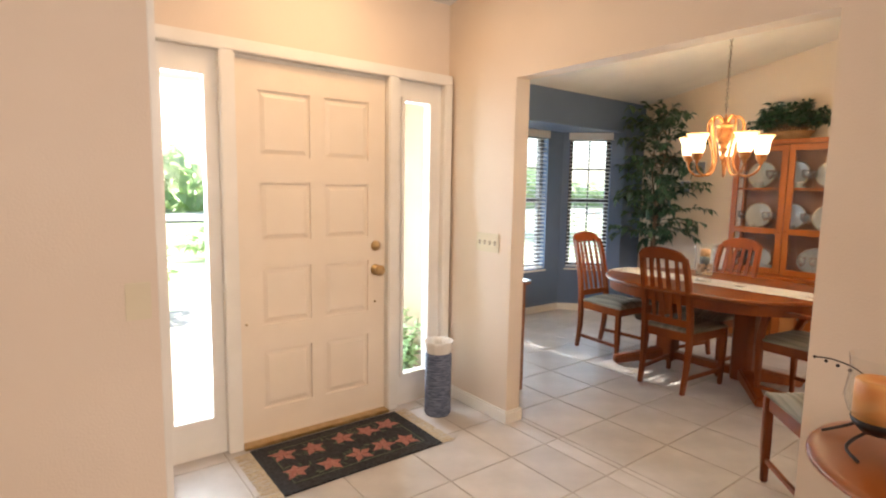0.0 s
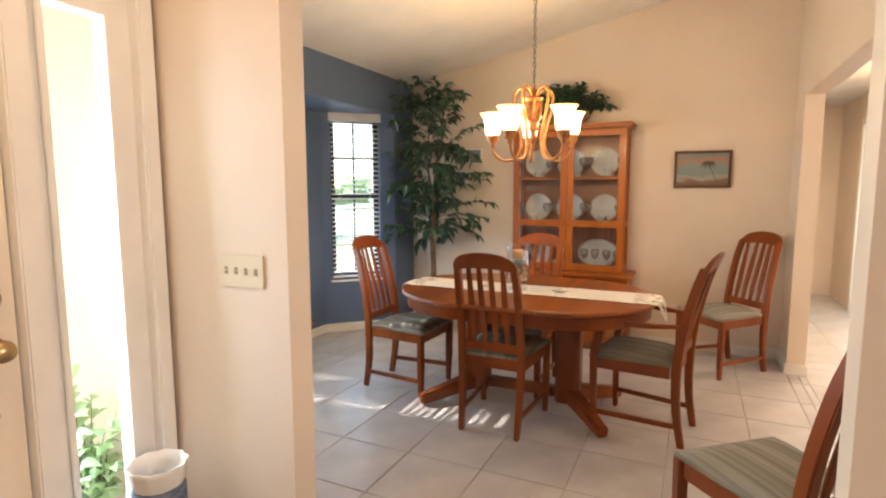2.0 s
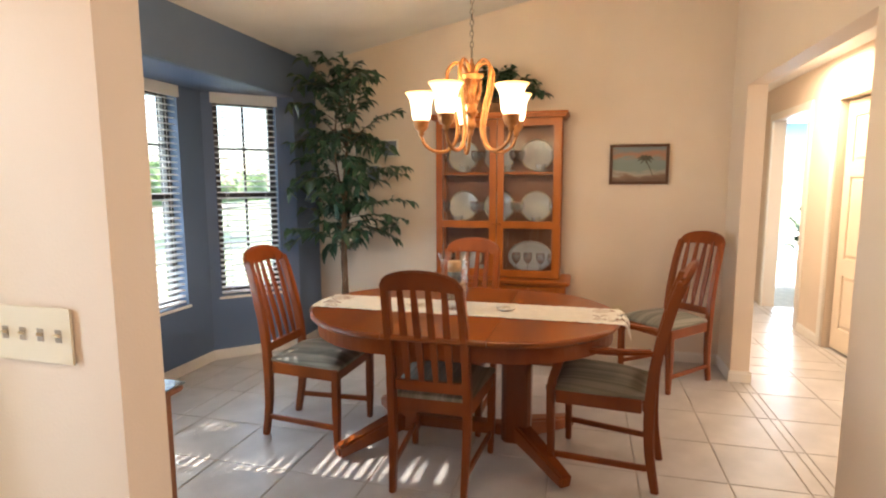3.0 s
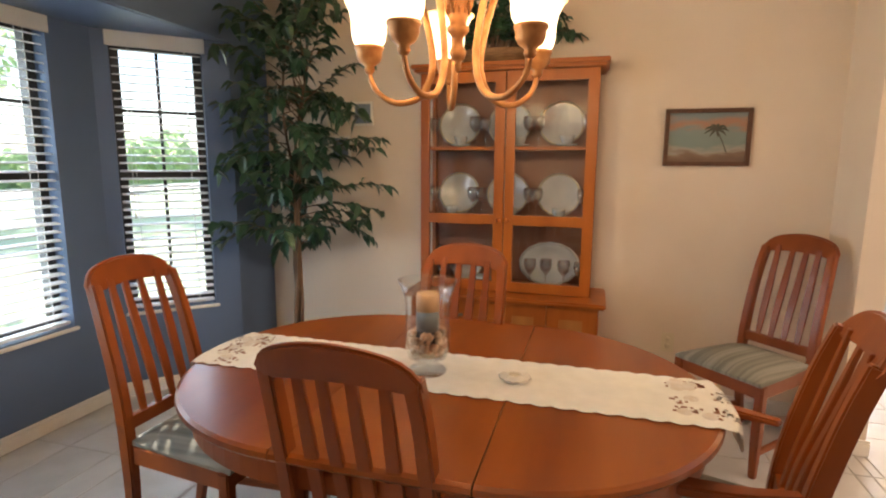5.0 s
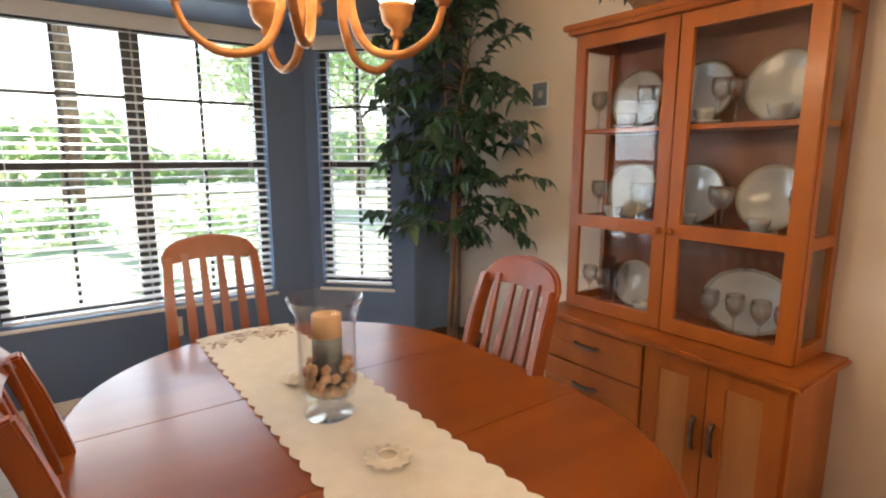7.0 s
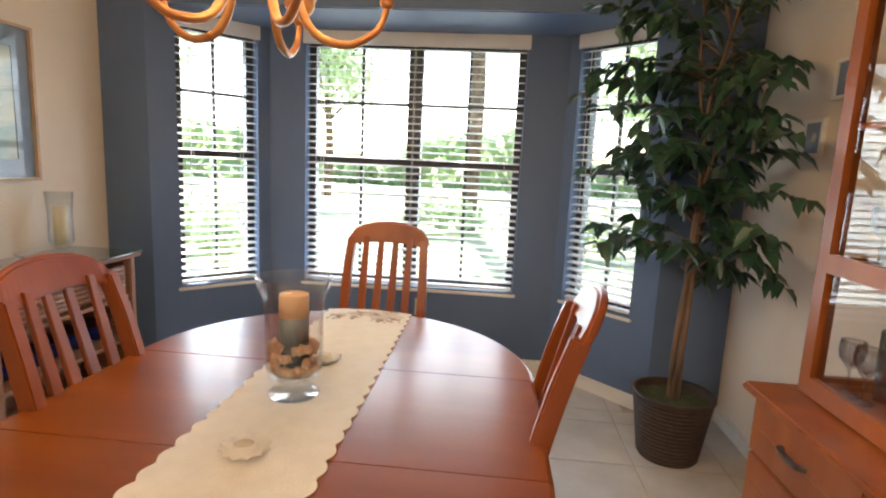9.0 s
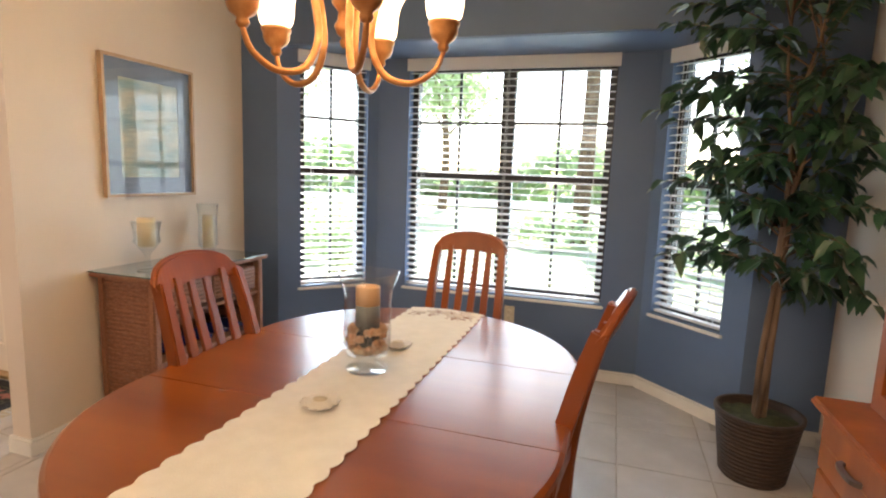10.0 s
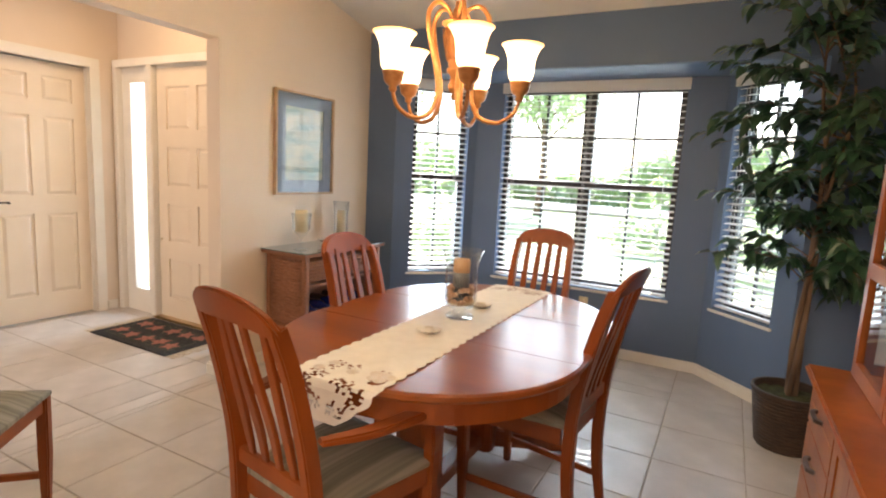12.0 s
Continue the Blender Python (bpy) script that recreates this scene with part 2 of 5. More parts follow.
def cell_wall(bm, axis, p0, p1, a0, a1, z0, z1, holes, m=None):
    """A wall slab from p0 to p1 across, a0 to a1 along, with rectangular holes (a, b, za, zb), as one closed shell."""
    xs = sorted({a0, a1, *[h[0] for h in holes], *[h[1] for h in holes]})
    zs = sorted({z0, z1, *[min(max(h[2], z0), z1) for h in holes], *[min(max(h[3], z0), z1) for h in holes]})
    nx, nz, made = len(xs) - 1, len(zs) - 1, {}

    def solid(i, j):
        if not (0 <= i < nx and 0 <= j < nz):
            return False
        cx, cz = (xs[i] + xs[i + 1]) / 2, (zs[j] + zs[j + 1]) / 2
        return not any(h[0] < cx < h[1] and h[2] < cz < h[3] for h in holes)

    def V(i, j, k):
        if (i, j, k) not in made:
            p = (p0, p1)[k]
            c = Vector((xs[i], p, zs[j]) if axis == "y" else (p, xs[i], zs[j]))
            made[(i, j, k)] = bm.verts.new(m @ c if m is not None else c)
        return made[(i, j, k)]

    for i in range(nx):
        for j in range(nz):
            if not solid(i, j):
                continue
            for k in (0, 1):
                bm.faces.new((V(i, j, k), V(i + 1, j, k), V(i + 1, j + 1, k), V(i, j + 1, k)))
            for di, dj, p, q in ((-1, 0, (0, 0), (0, 1)), (1, 0, (1, 0), (1, 1)), (0, -1, (0, 0), (1, 0)), (0, 1, (0, 1), (1, 1))):
                if not solid(i + di, j + dj):
                    bm.faces.new((V(i + p[0], j + p[1], 0), V(i + q[0], j + q[1], 0), V(i + q[0], j + q[1], 1), V(i + p[0], j + p[1], 1)))


def ceil_z(y):
    return 2.44 + 0.2 * (4.4 - y)


# ---- large structure ----
TOP = 4.6
bm = B()
cell_wall(bm, "x", 2.96, 3.07, -4.0, 4.56, 0, TOP, [(1.38, 2.93, -1, 2.06)])
structure("wall_partition", bm, CREAM)
bm = B()
cell_wall(bm, "y", 3.56, 3.72, 0.9, 2.96, 0, TOP, [(1.12, 2.90, -1, 2.11)])
structure("wall_entry", bm, CREAM)
bm = B()
cell_wall(bm, "x", 0.88, 1.03, 2.62, 3.56, 0, TOP, [(2.62, 3.31, -1, 2.05)])
box(bm, -3.0, 1.03, 2.50, 2.56, 0, TOP)
structure("wall_garage", bm, CREAM)
bm = B()
cell_wall(bm, "y", 4.40, 4.56, 3.07, 6.56, 0, TOP, [(3.34, 6.18, -1, 2.10)])
structure("wall_bay_front", bm, BLUE)
bm = B()
cell_wall(bm, "x", 6.56, 6.70, 0.92, 4.56, 0, TOP, [])
structure("wall_dining_east", bm, CREAM)
bm = B()
cell_wall(bm, "y", 0.92, 1.04, 3.07, 6.56, 0, TOP, [(4.55, 6.19, -1, 2.04)])
structure("wall_kitchen", bm, CREAM)
bm = B()
cell_wall(bm, "y", -0.04, 0.08, 6.2, 10.0, 0, 2.6, [(7.87, 8.85, -1, 2.06), (6.68, 7.26, -1, 2.06)])
structure("wall_hall", bm, CREAM)
bm = B()
box(bm, 6.2, 6.56, -1.2, -0.04, 0, 2.6)
box(bm, 9.9, 10.0, 0.08, 1.04, 0, 2.6)
box(bm, 6.70, 10.0, 1.04, 1.14, 0, 2.6)
structure("wall_hall_far", bm, CREAM)
bm = B()
box(bm, 6.56, 7.7, -1.0, -0.9, 0, 2.6)
box(bm, 7.6, 7.7, -0.9, -0.04, 0, 2.6)
structure("wall_closet", bm, CREAM)
BED = mat("pale_blue_wall_paint", (0.42, 0.64, 0.78), (0.48, 0.70, 0.83), 0.6, 2, 0.2, 120)
bm = B()
cell_wall(bm, "y", -3.6, -3.5, 7.7, 13.0, 0, 2.6, [])
cell_wall(bm, "x", 13.0, 13.1, -3.6, -0.04, 0, 2.6, [(-3.0, -0.8, 0.5, 2.2)])
box(bm, 7.7, 7.78, -3.5, -0.9, 0, 2.6)
structure("wall_bedroom", bm, BED)
area("bedroom_window_light", (12.9, -1.9, 1.4), (8, -1.9, 1.2), 2.0, 1.6, 70, DAY)
# rooms behind the walk
bm = B()
cell_wall(bm, "y", -4.1, -4.0, -3.0, 6.2, 0, TOP, [])
cell_wall(bm, "x", -3.1, -3.0, -4.1, 2.56, 0, TOP, [])
box(bm, 6.2, 6.3, -4.0, -1.2, 0, TOP)
structure("wall_living_room", bm, CREAM)
bm = B()
v = [bm.verts.new(c) for c in ((-3.2, 4.6, ceil_z(4.6)), (6.7, 4.6, ceil_z(4.6)), (6.7, -4.2, ceil_z(-4.2)), (-3.2, -4.2, ceil_z(-4.2)))]
w = [bm.verts.new((q.co.x, q.co.y, q.co.z + 0.12)) for q in v]
bm.faces.new(v), bm.faces.new(w[::-1])
for i in range(4):
    bm.faces.new((v[i], v[(i + 1) % 4], w[(i + 1) % 4], w[i]))
structure("ceiling", bm, CEIL)
bm = B()
box(bm, 6.70, 13.1, -3.6, 1.1, 2.42, 2.5)
box(bm, 6.2, 6.70, -1.2, 0.92, 2.42, 2.5)
structure("ceiling_hall", bm, CEIL)

# bay
BAY = [(6.18, 4.40), (5.685, 4.895), (3.835, 4.895), (3.34, 4.40)]
WIN = dict(z0=0.515, z1=2.06)


def bay_frame(a, b):
    a, b = Vector((*a, 0)), Vector((*b, 0))
    d = (b - a).normalized()
    return Matrix.Translation(a) @ Matrix((( d.x, -d.y, 0, 0), (d.y, d.x, 0, 0), (0, 0, 1, 0), (0, 0, 0, 1))), (b - a).length


spans = []
for i, (lo, hi) in enumerate([(0.15, 0.62), (0.25, 1.62), (0.08, 0.55)]):
    m, L = bay_frame(BAY[i], BAY[i + 1])
    # local x runs along the wall (east to west), local -y points outwards
    bm = B()
    cell_wall(bm, "y", -0.15, 0.0, 0.0, L, 0, 2.3, [(lo, hi, WIN["z0"], WIN["z1"])], m)
    structure("wall_bay", bm, BLUE)
    spans.append((m, lo, hi))
bm = B()
prism(bm, [(6.40, 4.56), (5.74, 5.05), (3.78, 5.05), (3.12, 4.56)], 2.10, 2.3)
prism(bm, [(6.17, 4.42), (5.68, 4.885), (3.84, 4.885), (3.35, 4.42)], 2.096, 2.10)
structure("ceiling_bay", bm, BLUE)
bm = B()
for m, lo, hi in spans:
    box(bm, lo - 0.02, hi + 0.02, -0.02, 0.016, 0.489, 0.507, m)
structure("window_sill", bm, TRIM, 0.004, "white painted window sills under the bay windows")

# baseboards


def baseboard(runs):
    bm = B()
    for (x0, y0), (x1, y1) in runs:
        a, b = Vector((x0, y0, 0)), Vector((x1, y1, 0))
        d = (b - a).normalized()
        n = Vector((-d.y, d.x, 0))
        for th, z0, z1 in ((0.014, 0.0, 0.066), (0.009, 0.066, 0.08)):
            q = [a, b, b + n * th, a + n * th]
            lo = [bm.verts.new((p.x, p.y, z0 + 0.002)) for p in q]
            hi = [bm.verts.new((p.x, p.y, z1)) for p in q]
            bm.faces.new(lo), bm.faces.new(hi)
            for i in range(4):
                bm.faces.new((lo[i], lo[(i + 1) % 4], hi[(i + 1) % 4], hi[i]))
    return structure("baseboard", bm, TRIM, 0, "white painted baseboard at the foot of the walls")


baseboard([((2.96, 2.93), (2.96, 3.48)), ((3.084, 2.93), (2.946, 2.93)), ((3.07, 4.40), (3.07, 2.93)),
           ((3.34, 4.40), (3.07, 4.40)), ((3.835, 4.895), (3.34, 4.40)), ((5.685, 4.895), (3.835, 4.895)), ((6.18, 4.40), (5.685, 4.895)),
           ((6.56, 4.40), (6.18, 4.40)), ((6.56, 1.04), (6.56, 4.40)), ((6.19, 1.04), (6.56, 1.04)), ((6.19, 0.906), (6.19, 1.054)),
           ((3.07, 1.04), (4.55, 1.04)), ((4.55, 1.054), (4.55, 0.906)), ((3.07, 1.38), (3.07, 1.04)), ((2.946, 1.38), (3.084, 1.38)), ((2.96, -4.0), (2.96, 1.38)),
           ((7.34, 0.08), (7.79, 0.08)), ((6.2, 0.08), (6.60, 0.08)), ((1.03, 3.48), (1.03, 3.40))])
bm = B()
box(bm, -3.1, 13.1, -4.1, 5.0, -0.12, -0.004)
floor = structure("floor", bm, GROUT, 0, "cream square ceramic floor tiles with tan grout")

# windows


def window_unit(m, lo, hi, double):
    w = thing("window", m, "dark bronze double-hung window with a muntin grid in the blue bay", "window")
    w["kind"] = "structure"
    y = -0.11
    z0, z1 = WIN["z0"], WIN["z1"]
    halves = [(lo, (lo + hi) / 2 - 0.0), ((lo + hi) / 2, hi)] if double else [(lo, hi)]
    zm = 1.315
    for a, b in halves:
        bm = B()
        box(bm, a, a + 0.045, y - 0.03, y + 0.03, z0, z1), box(bm, b - 0.045, b, y - 0.03, y + 0.03, z0, z1)
        box(bm, a + 0.045, b - 0.045, y - 0.03, y + 0.03, z0, z0 + 0.045), box(bm, a + 0.045, b - 0.045, y - 0.03, y + 0.03, z1 - 0.045, z1)
        box(bm, a + 0.045, b - 0.045, y - 0.02, y + 0.03, zm - 0.022, zm + 0.022)
        part("window_frame", bm, BRONZE, w, "", 0.002)
        for s, (za, zb) in enumerate(((z0 + 0.045, zm - 0.022), (zm + 0.022, z1 - 0.045))):
            bm = B()
            c = (a + b) / 2
            box(bm, c - 0.009, c + 0.009, y - 0.009, y + 0.009, za, zb)
            zc = (za + zb) / 2
            box(bm, a + 0.045, c - 0.009, y - 0.009, y + 0.009, zc - 0.009, zc + 0.009), box(bm, c + 0.009, b - 0.045, y - 0.009, y + 0.009, zc - 0.009, zc + 0.009)
            part("muntin", bm, BRONZE, w)
            bm = B()
            q = [bm.verts.new(p) for p in ((a + 0.045, y - 0.0125, za), (b - 0.045, y - 0.0125, za), (b - 0.045, y - 0.0125, zb), (a + 0.045, y - 0.0125, zb))]
            bm.faces.new(q)
            g = part("pane", bm, GLASS, w, "", normals=False)
            g.visible_shadow = False
    return w


def blind(m, lo, hi):
    b = thing("venetian_blind", m, "open white two-inch slatted blind hanging in a bay window", "window blind", "bay window blinds")
    a0, a1 = lo + 0.008, hi - 0.008
    bm = B()
    box(bm, lo - 0.015, hi + 0.015, -0.008, 0.012, 2.015, 2.095), box(bm, lo - 0.015, hi + 0.015, -0.012, -0.008, 2.015, 2.03)
    part("valance", bm, SLAT, b, "white blind valance", 0.003)
    bm = B()
    box(bm, a0, a1, -0.062, -0.012, 0.525, 0.541)
    part("bottom_rail", bm, SLAT, b, "", 0.003)
    bm = B()
    h = 0.025
    pts = [(-h, -0.0), (-h * 0.5, 0.0028), (0, 0.004), (h * 0.5, 0.0028), (h, 0.0)]
    rows = [[bm.verts.new((x, u, v + dz)) for u, v in pts] for x in (a0, a1) for dz in (0, 0.0028)]
    for i in range(4):
        bm.faces.new((rows[0][i], rows[0][i + 1], rows[2][i + 1], rows[2][i]))
        bm.faces.new((rows[1][i], rows[3][i], rows[3][i + 1], rows[1][i + 1]))
        bm.faces.new((rows[0][i], rows[1][i], rows[1][i + 1], rows[0][i + 1]))
        bm.faces.new((rows[2][i], rows[2][i + 1], rows[3][i + 1], rows[3][i]))
    bm.faces.new((rows[0][0], rows[2][0], rows[3][0], rows[1][0])), bm.faces.new((rows[0][4], rows[1][4], rows[3][4], rows[2][4]))
    first, z, i = None, 0.575, 0
    while z < 2.01:
        mm = pose(0, -0.037, z, -10 + 0.8 * math.sin(i * 2.3), 0.06 * math.sin(i * 1.7), 0)
        if first is None:
            first = part("slat", bm, SLAT, b)
            first.matrix_basis = mm
        else:
            again(first, b, mm)
        z += 0.0445
        i += 1
    for x in ([lo + 0.1, (lo + hi) / 2, hi - 0.1] if hi - lo > 0.8 else [lo + 0.09, hi - 0.09]):
        for y in (-0.064, -0.010):
            bm = B()
            sweep(bm, [(x, y, 0.52), (x, y, 2.03)], 0.0022, 0.0022)
            part("ladder_cord", bm, SLAT, b)
    bm = B()
    sweep(bm, [(hi - 0.07, -0.004, 2.0), (hi - 0.07, -0.002, 1.1)], 0.003, 0.003)
    lathe(bm, [(0, 1.06), (0.006, 1.065), (0.005, 1.09), (0.001, 1.10)], 8, Matrix.Translation((hi - 0.07, -0.002, 0)))
    part("pull_cord", bm, SLAT, b)


for i, (m, lo, hi) in enumerate(spans):
    window_unit(m, lo, hi, i == 1)
    blind(m, lo, hi)

# entry door set
casing = B()
Y = 3.495
box(casing, 1.04, 2.945, Y - 0.0, Y + 0.04, 2.085, 2.15)
box(casing, 1.565, 2.465, Y + 0.045, Y + 0.12, 2.068, 2.085)
box(casing, 1.04, 2.945, Y + 0.04, Y + 0.18, 2.0855, 2.12)
for a, b in ((1.04, 1.10), (1.49, 1.565), (2.465, 2.54), (2.885, 2.945)):
    box(casing, a, b, Y, Y + 0.14, 0.0, 2.085)
structure("door_frame", casing, TRIM, 0.006, "white painted front door frame and mullions")
for a, b, g0, g1 in ((1.10, 1.49, 1.235, 1.425), (2.54, 2.885, 2.60, 2.79)):
    s = thing("sidelight", Matrix(), "white framed narrow glass sidelight beside the front door", "window", "sidelights beside the front door")
    s["kind"] = "structure"
    bm = B()
    cell_wall(bm, "y", Y + 0.05, Y + 0.10, a, b, 0.0, 2.085, [(g0, g1, 0.21, 1.96)])
    part("panel", bm, TRIM, s, "white painted wooden sidelight panel")
    bm = B()
    k = 0.022
    cell_wall(bm, "y", Y + 0.035, Y + 0.05, g0 - k, g1 + k, 0.21 - k, 1.96 + k, [(g0, g1, 0.21, 1.96)])
    part("glazing_bead", bm, TRIM, s, "", 0.003)
    bm = B()
    bm.faces.new([bm.verts.new(p) for p in ((g0, Y + 0.075, 0.21), (g1, Y + 0.075, 0.21), (g1, Y + 0.075, 1.96), (g0, Y + 0.075, 1.96))])
    g = part("pane", bm, GLASS, s, "", normals=False)
    g.visible_shadow = False


def panel_door(name, m, w, h, rows, label, material, th=0.04, cols=2, stile=0.11, mid=0.11):
    """A panelled door; local x across, y=0 the near face, looking to +y."""
    d = thing(name, m, label, "door")
    holes = []
    pw = (w - 2 * stile - mid * (cols - 1)) / cols
    for c in range(cols):
        x = stile + c * (pw + mid)
        for z0, z1 in rows:
            holes.append((x, x + pw, z0, z1))
    bm = B()
    cell_wall(bm, "y", 0, th, 0, w, 0, h, holes)
    part("slab", bm, material, d)
    for x0, x1, z0, z1 in holes:
        bm = B()
        box(bm, x0, x1, 0.012, th - 0.005, z0, z1)
        k = 0.035
        v = [bm.verts.new(p) for p in ((x0 + 0.012, 0.012, z0 + 0.012), (x1 - 0.012, 0.012, z0 + 0.012), (x1 - 0.012, 0.012, z1 - 0.012), (x0 + 0.012, 0.012, z1 - 0.012))]
        u = [bm.verts.new(p) for p in ((x0 + k, 0.003, z0 + k), (x1 - k, 0.003, z0 + k), (x1 - k, 0.003, z1 - k), (x0 + k, 0.003, z1 - k))]
        for i in range(4):
            bm.faces.new((v[i], v[(i + 1) % 4], u[(i + 1) % 4], u[i]))
        bm.faces.new(u)
        part("door_panel", bm, material, d)
    return d


front = panel_door("door_front", pose(1.575, Y + 0.045, 0.02), 0.885, 2.045, [(0.17, 0.50), (0.645, 0.96), (1.105, 1.42), (1.56, 1.90)],
                   "cream painted eight-panel front door, shut, with brass knob and deadbolt", DOORP, 0.042, 2, 0.115, 0.085)
for z, r in ((0.90, 0.034), (1.047, 0.030)):
    bm = B()
    if z < 1:
        lathe(bm, [(0, 0), (0.034, 0.0), (0.034, 0.008), (0.014, 0.014), (0.012, 0.035), (0.028, 0.045), (0.033, 0.06), (0.028, 0.074), (0.0, 0.08)], 20)
    else:
        lathe(bm, [(0, 0), (0.032, 0), (0.030, 0.012), (0.016, 0.018), (0.015, 0.03), (0, 0.032)], 20)
    k = part("door_knob" if z < 1 else "deadbolt", bm, BRASS, front, "polished aged brass", smooth=True)
    k.matrix_basis = pose(0.82, 0.0, z, 90)
for x, z in ((0.03, 0.66), (0.815, 0.70)):
    bm = B()
    lathe(bm, [(0, 0), (0.007, 0), (0.006, 0.012), (0, 0.015)], 10)
    part("door_stop", bm, BRASS, front).matrix_basis = pose(x, 0.0, z, 90)
bm = B()
box(bm, 1.565, 2.465, Y - 0.02, Y + 0.14, 0.001, 0.02)
structure("threshold", bm, BRASS, 0.004, "low metal threshold under the front door")

# garage side door
ROWS6 = [(0.20, 0.86), (1.00, 1.62), (1.74, 1.93)]
gd = panel_door("door_garage", pose(0.972, 2.57, 0.008, 0, 0, 90), 0.74, 2.04, ROWS6, "cream painted six-panel interior door, shut, with a dark lever handle", DOORP, 0.04, 2, 0.10, 0.09)
bm = B()
sweep(bm, [(0.055, -0.04, 0.95), (0.115, -0.045, 0.952), (0.15, -0.04, 0.948)], 0.012, 0.018)
lathe(bm, [(0, 0), (0.03, 0), (0.03, 0.008), (0.01, 0.012), (0.01, 0.045), (0, 0.046)], 16, pose(0.055, 0, 0.95, 90))
part("door_handle", bm, BRONZE, gd, "dark bronze lever handle", 0.0)
bm = B()
cell_wall(bm, "x", 1.03, 1.052, 2.50, 3.39, 0, 2.13, [(2.57, 3.31, -1, 2.055)])
cell_wall(bm, "x", 0.965, 1.03, 2.56, 3.31, 0, 2.055, [(2.57, 3.305, -1, 2.05)])
structure("trim", bm, TRIM, 0.005, "white painted casing of the interior door")

# hall doors
bm = B()
cell_wall(bm, "y", 0.08, 0.10, 7.79, 8.93, 0, 2.14, [(7.87, 8.85, -1, 2.06)])
cell_wall(bm, "y", 0.08, 0.10, 6.60, 7.34, 0, 2.14, [(6.68, 7.26, -1, 2.06)])
structure("trim", bm, TRIM, 0.005, "white painted casings of the hall doors")
panel_door("closet_door", pose(7.235, 0.03, 0.02, 0, 0, 184), 0.545, 2.02, [(0.18, 0.62), (0.76, 1.42), (1.54, 1.90)], "cream moulded closet door, slightly ajar, in the hall", DOORP, 0.035, 1, 0.10, 0)

# ---- dining furniture ----


def dining_chair(m, arms=False, label="", fabric=None):
    c = thing("armchair" if arms else "dining_chair", m, label or "red-brown cherry dining chair with a curved slatted high back and sage striped seat", "chair", "dining chairs round the table")
    for s in (-1, 1):
        bm = B()
        p = smooth_path([(s * 0.165, -0.25, 0.0), (s * 0.170, -0.218, 0.2), (s * 0.175, -0.213, 0.42), (s * 0.172, -0.232, 0.62), (s * 0.168, -0.28, 0.84), (s * 0.160, -0.322, 0.975)], 3)
        sweep(bm, p, 0.034, 0.042, (1, 0, 0), taper=[0.85 + 0.35 * math.sin(min(1, i / 8) * 1.57) - 0.012 * i for i in range(len(p))])
        part("rear_leg", bm, WOOD, c, "", 0.005)
        bm = B()
        p = [(s * 0.205, 0.215, 0.0), (s * 0.208, 0.218, 0.2), (s * 0.21, 0.22, 0.44)]
        if arms:
            p += [(s * 0.235, 0.19, 0.55), (s * 0.25, 0.16, 0.645)]
            p = smooth_path(p, 3)
        sweep(bm, p, 0.04, 0.04, (1, 0, 0), taper=[0.72 + 0.28 * min(1, i / (len(p) - 1) * 2) for i in range(len(p))])
        part("front_leg", bm, WOOD, c, "", 0.005)
        bm = B()
        sweep(bm, [(s * 0.172, -0.21, 0.115), (s * 0.204, 0.20, 0.115)], 0.018, 0.028, (1, 0, 0))
        part("stretcher", bm, WOOD, c, "", 0.003)
        bm = B()
        sweep(bm, [(s * 0.176, -0.18, 0.405), (s * 0.205, 0.20, 0.405)], 0.022, 0.065, (1, 0, 0))
        part("side_rail", bm, WOOD, c, "", 0.003)
        if arms:
            bm = B()
            p = smooth_path([(s * 0.190, -0.215, 0.665), (s * 0.235, -0.08, 0.66), (s * 0.265, 0.08, 0.665), (s * 0.255, 0.20, 0.655)], 4)
            sweep(bm, p, 0.05, 0.026, (1, 0, 0), taper=[0.65 + 0.4 * math.sin(i / (len(p) - 1) * 2.4) for i in range(len(p))])
            part("armrest", bm, WOOD, c, "", 0.006)
    bm = B()
    box(bm, -0.19, 0.19, 0.205, 0.228, 0.372, 0.438)
    part("front_rail", bm, WOOD, c, "", 0.003)
    bm = B()
    box(bm, -0.16, 0.16, -0.20, -0.18, 0.372, 0.438)
    part("seat_back_rail", bm, WOOD, c, "", 0.003)
    # arched crest and lower back rail
    bm = B()
    k, rings = 20, []
    for i in range(k + 1):
        u = -1 + 2 * i / k
        x = u * 0.181
        zt = 1.050 - 0.040 * u * u - 0.034 * abs(u) ** 9
        zb = 0.962 - 0.020 * u * u + 0.006 * abs(u) ** 9
        y = -0.334 - 0.022 * (1 - u * u)
        ln = (zt - zb) * 0.30
        rings.append([bm.verts.new(q) for q in ((x, y + 0.016 + 0.02, zb), (x, y - 0.016 + 0.02, zb), (x, y - 0.013 - ln + 0.01, zt), (x, y + 0.012 - ln + 0.01, zt))])
    for a, b in zip(rings, rings[1:]):
        for j in range(4):
            bm.faces.new((a[j], a[(j + 1) % 4], b[(j + 1) % 4], b[j]))
    bm.faces.new(rings[0]), bm.faces.new(rings[-1][::-1])
    part("crest_rail", bm, WOOD, c, "", 0.007)
    bm = B()
    sweep(bm, [(-0.165, -0.216, 0.505), (0.165, -0.216, 0.505)], 0.02, 0.05, (0, 1, 0))
    part("back_rail", bm, WOOD, c, "", 0.003)
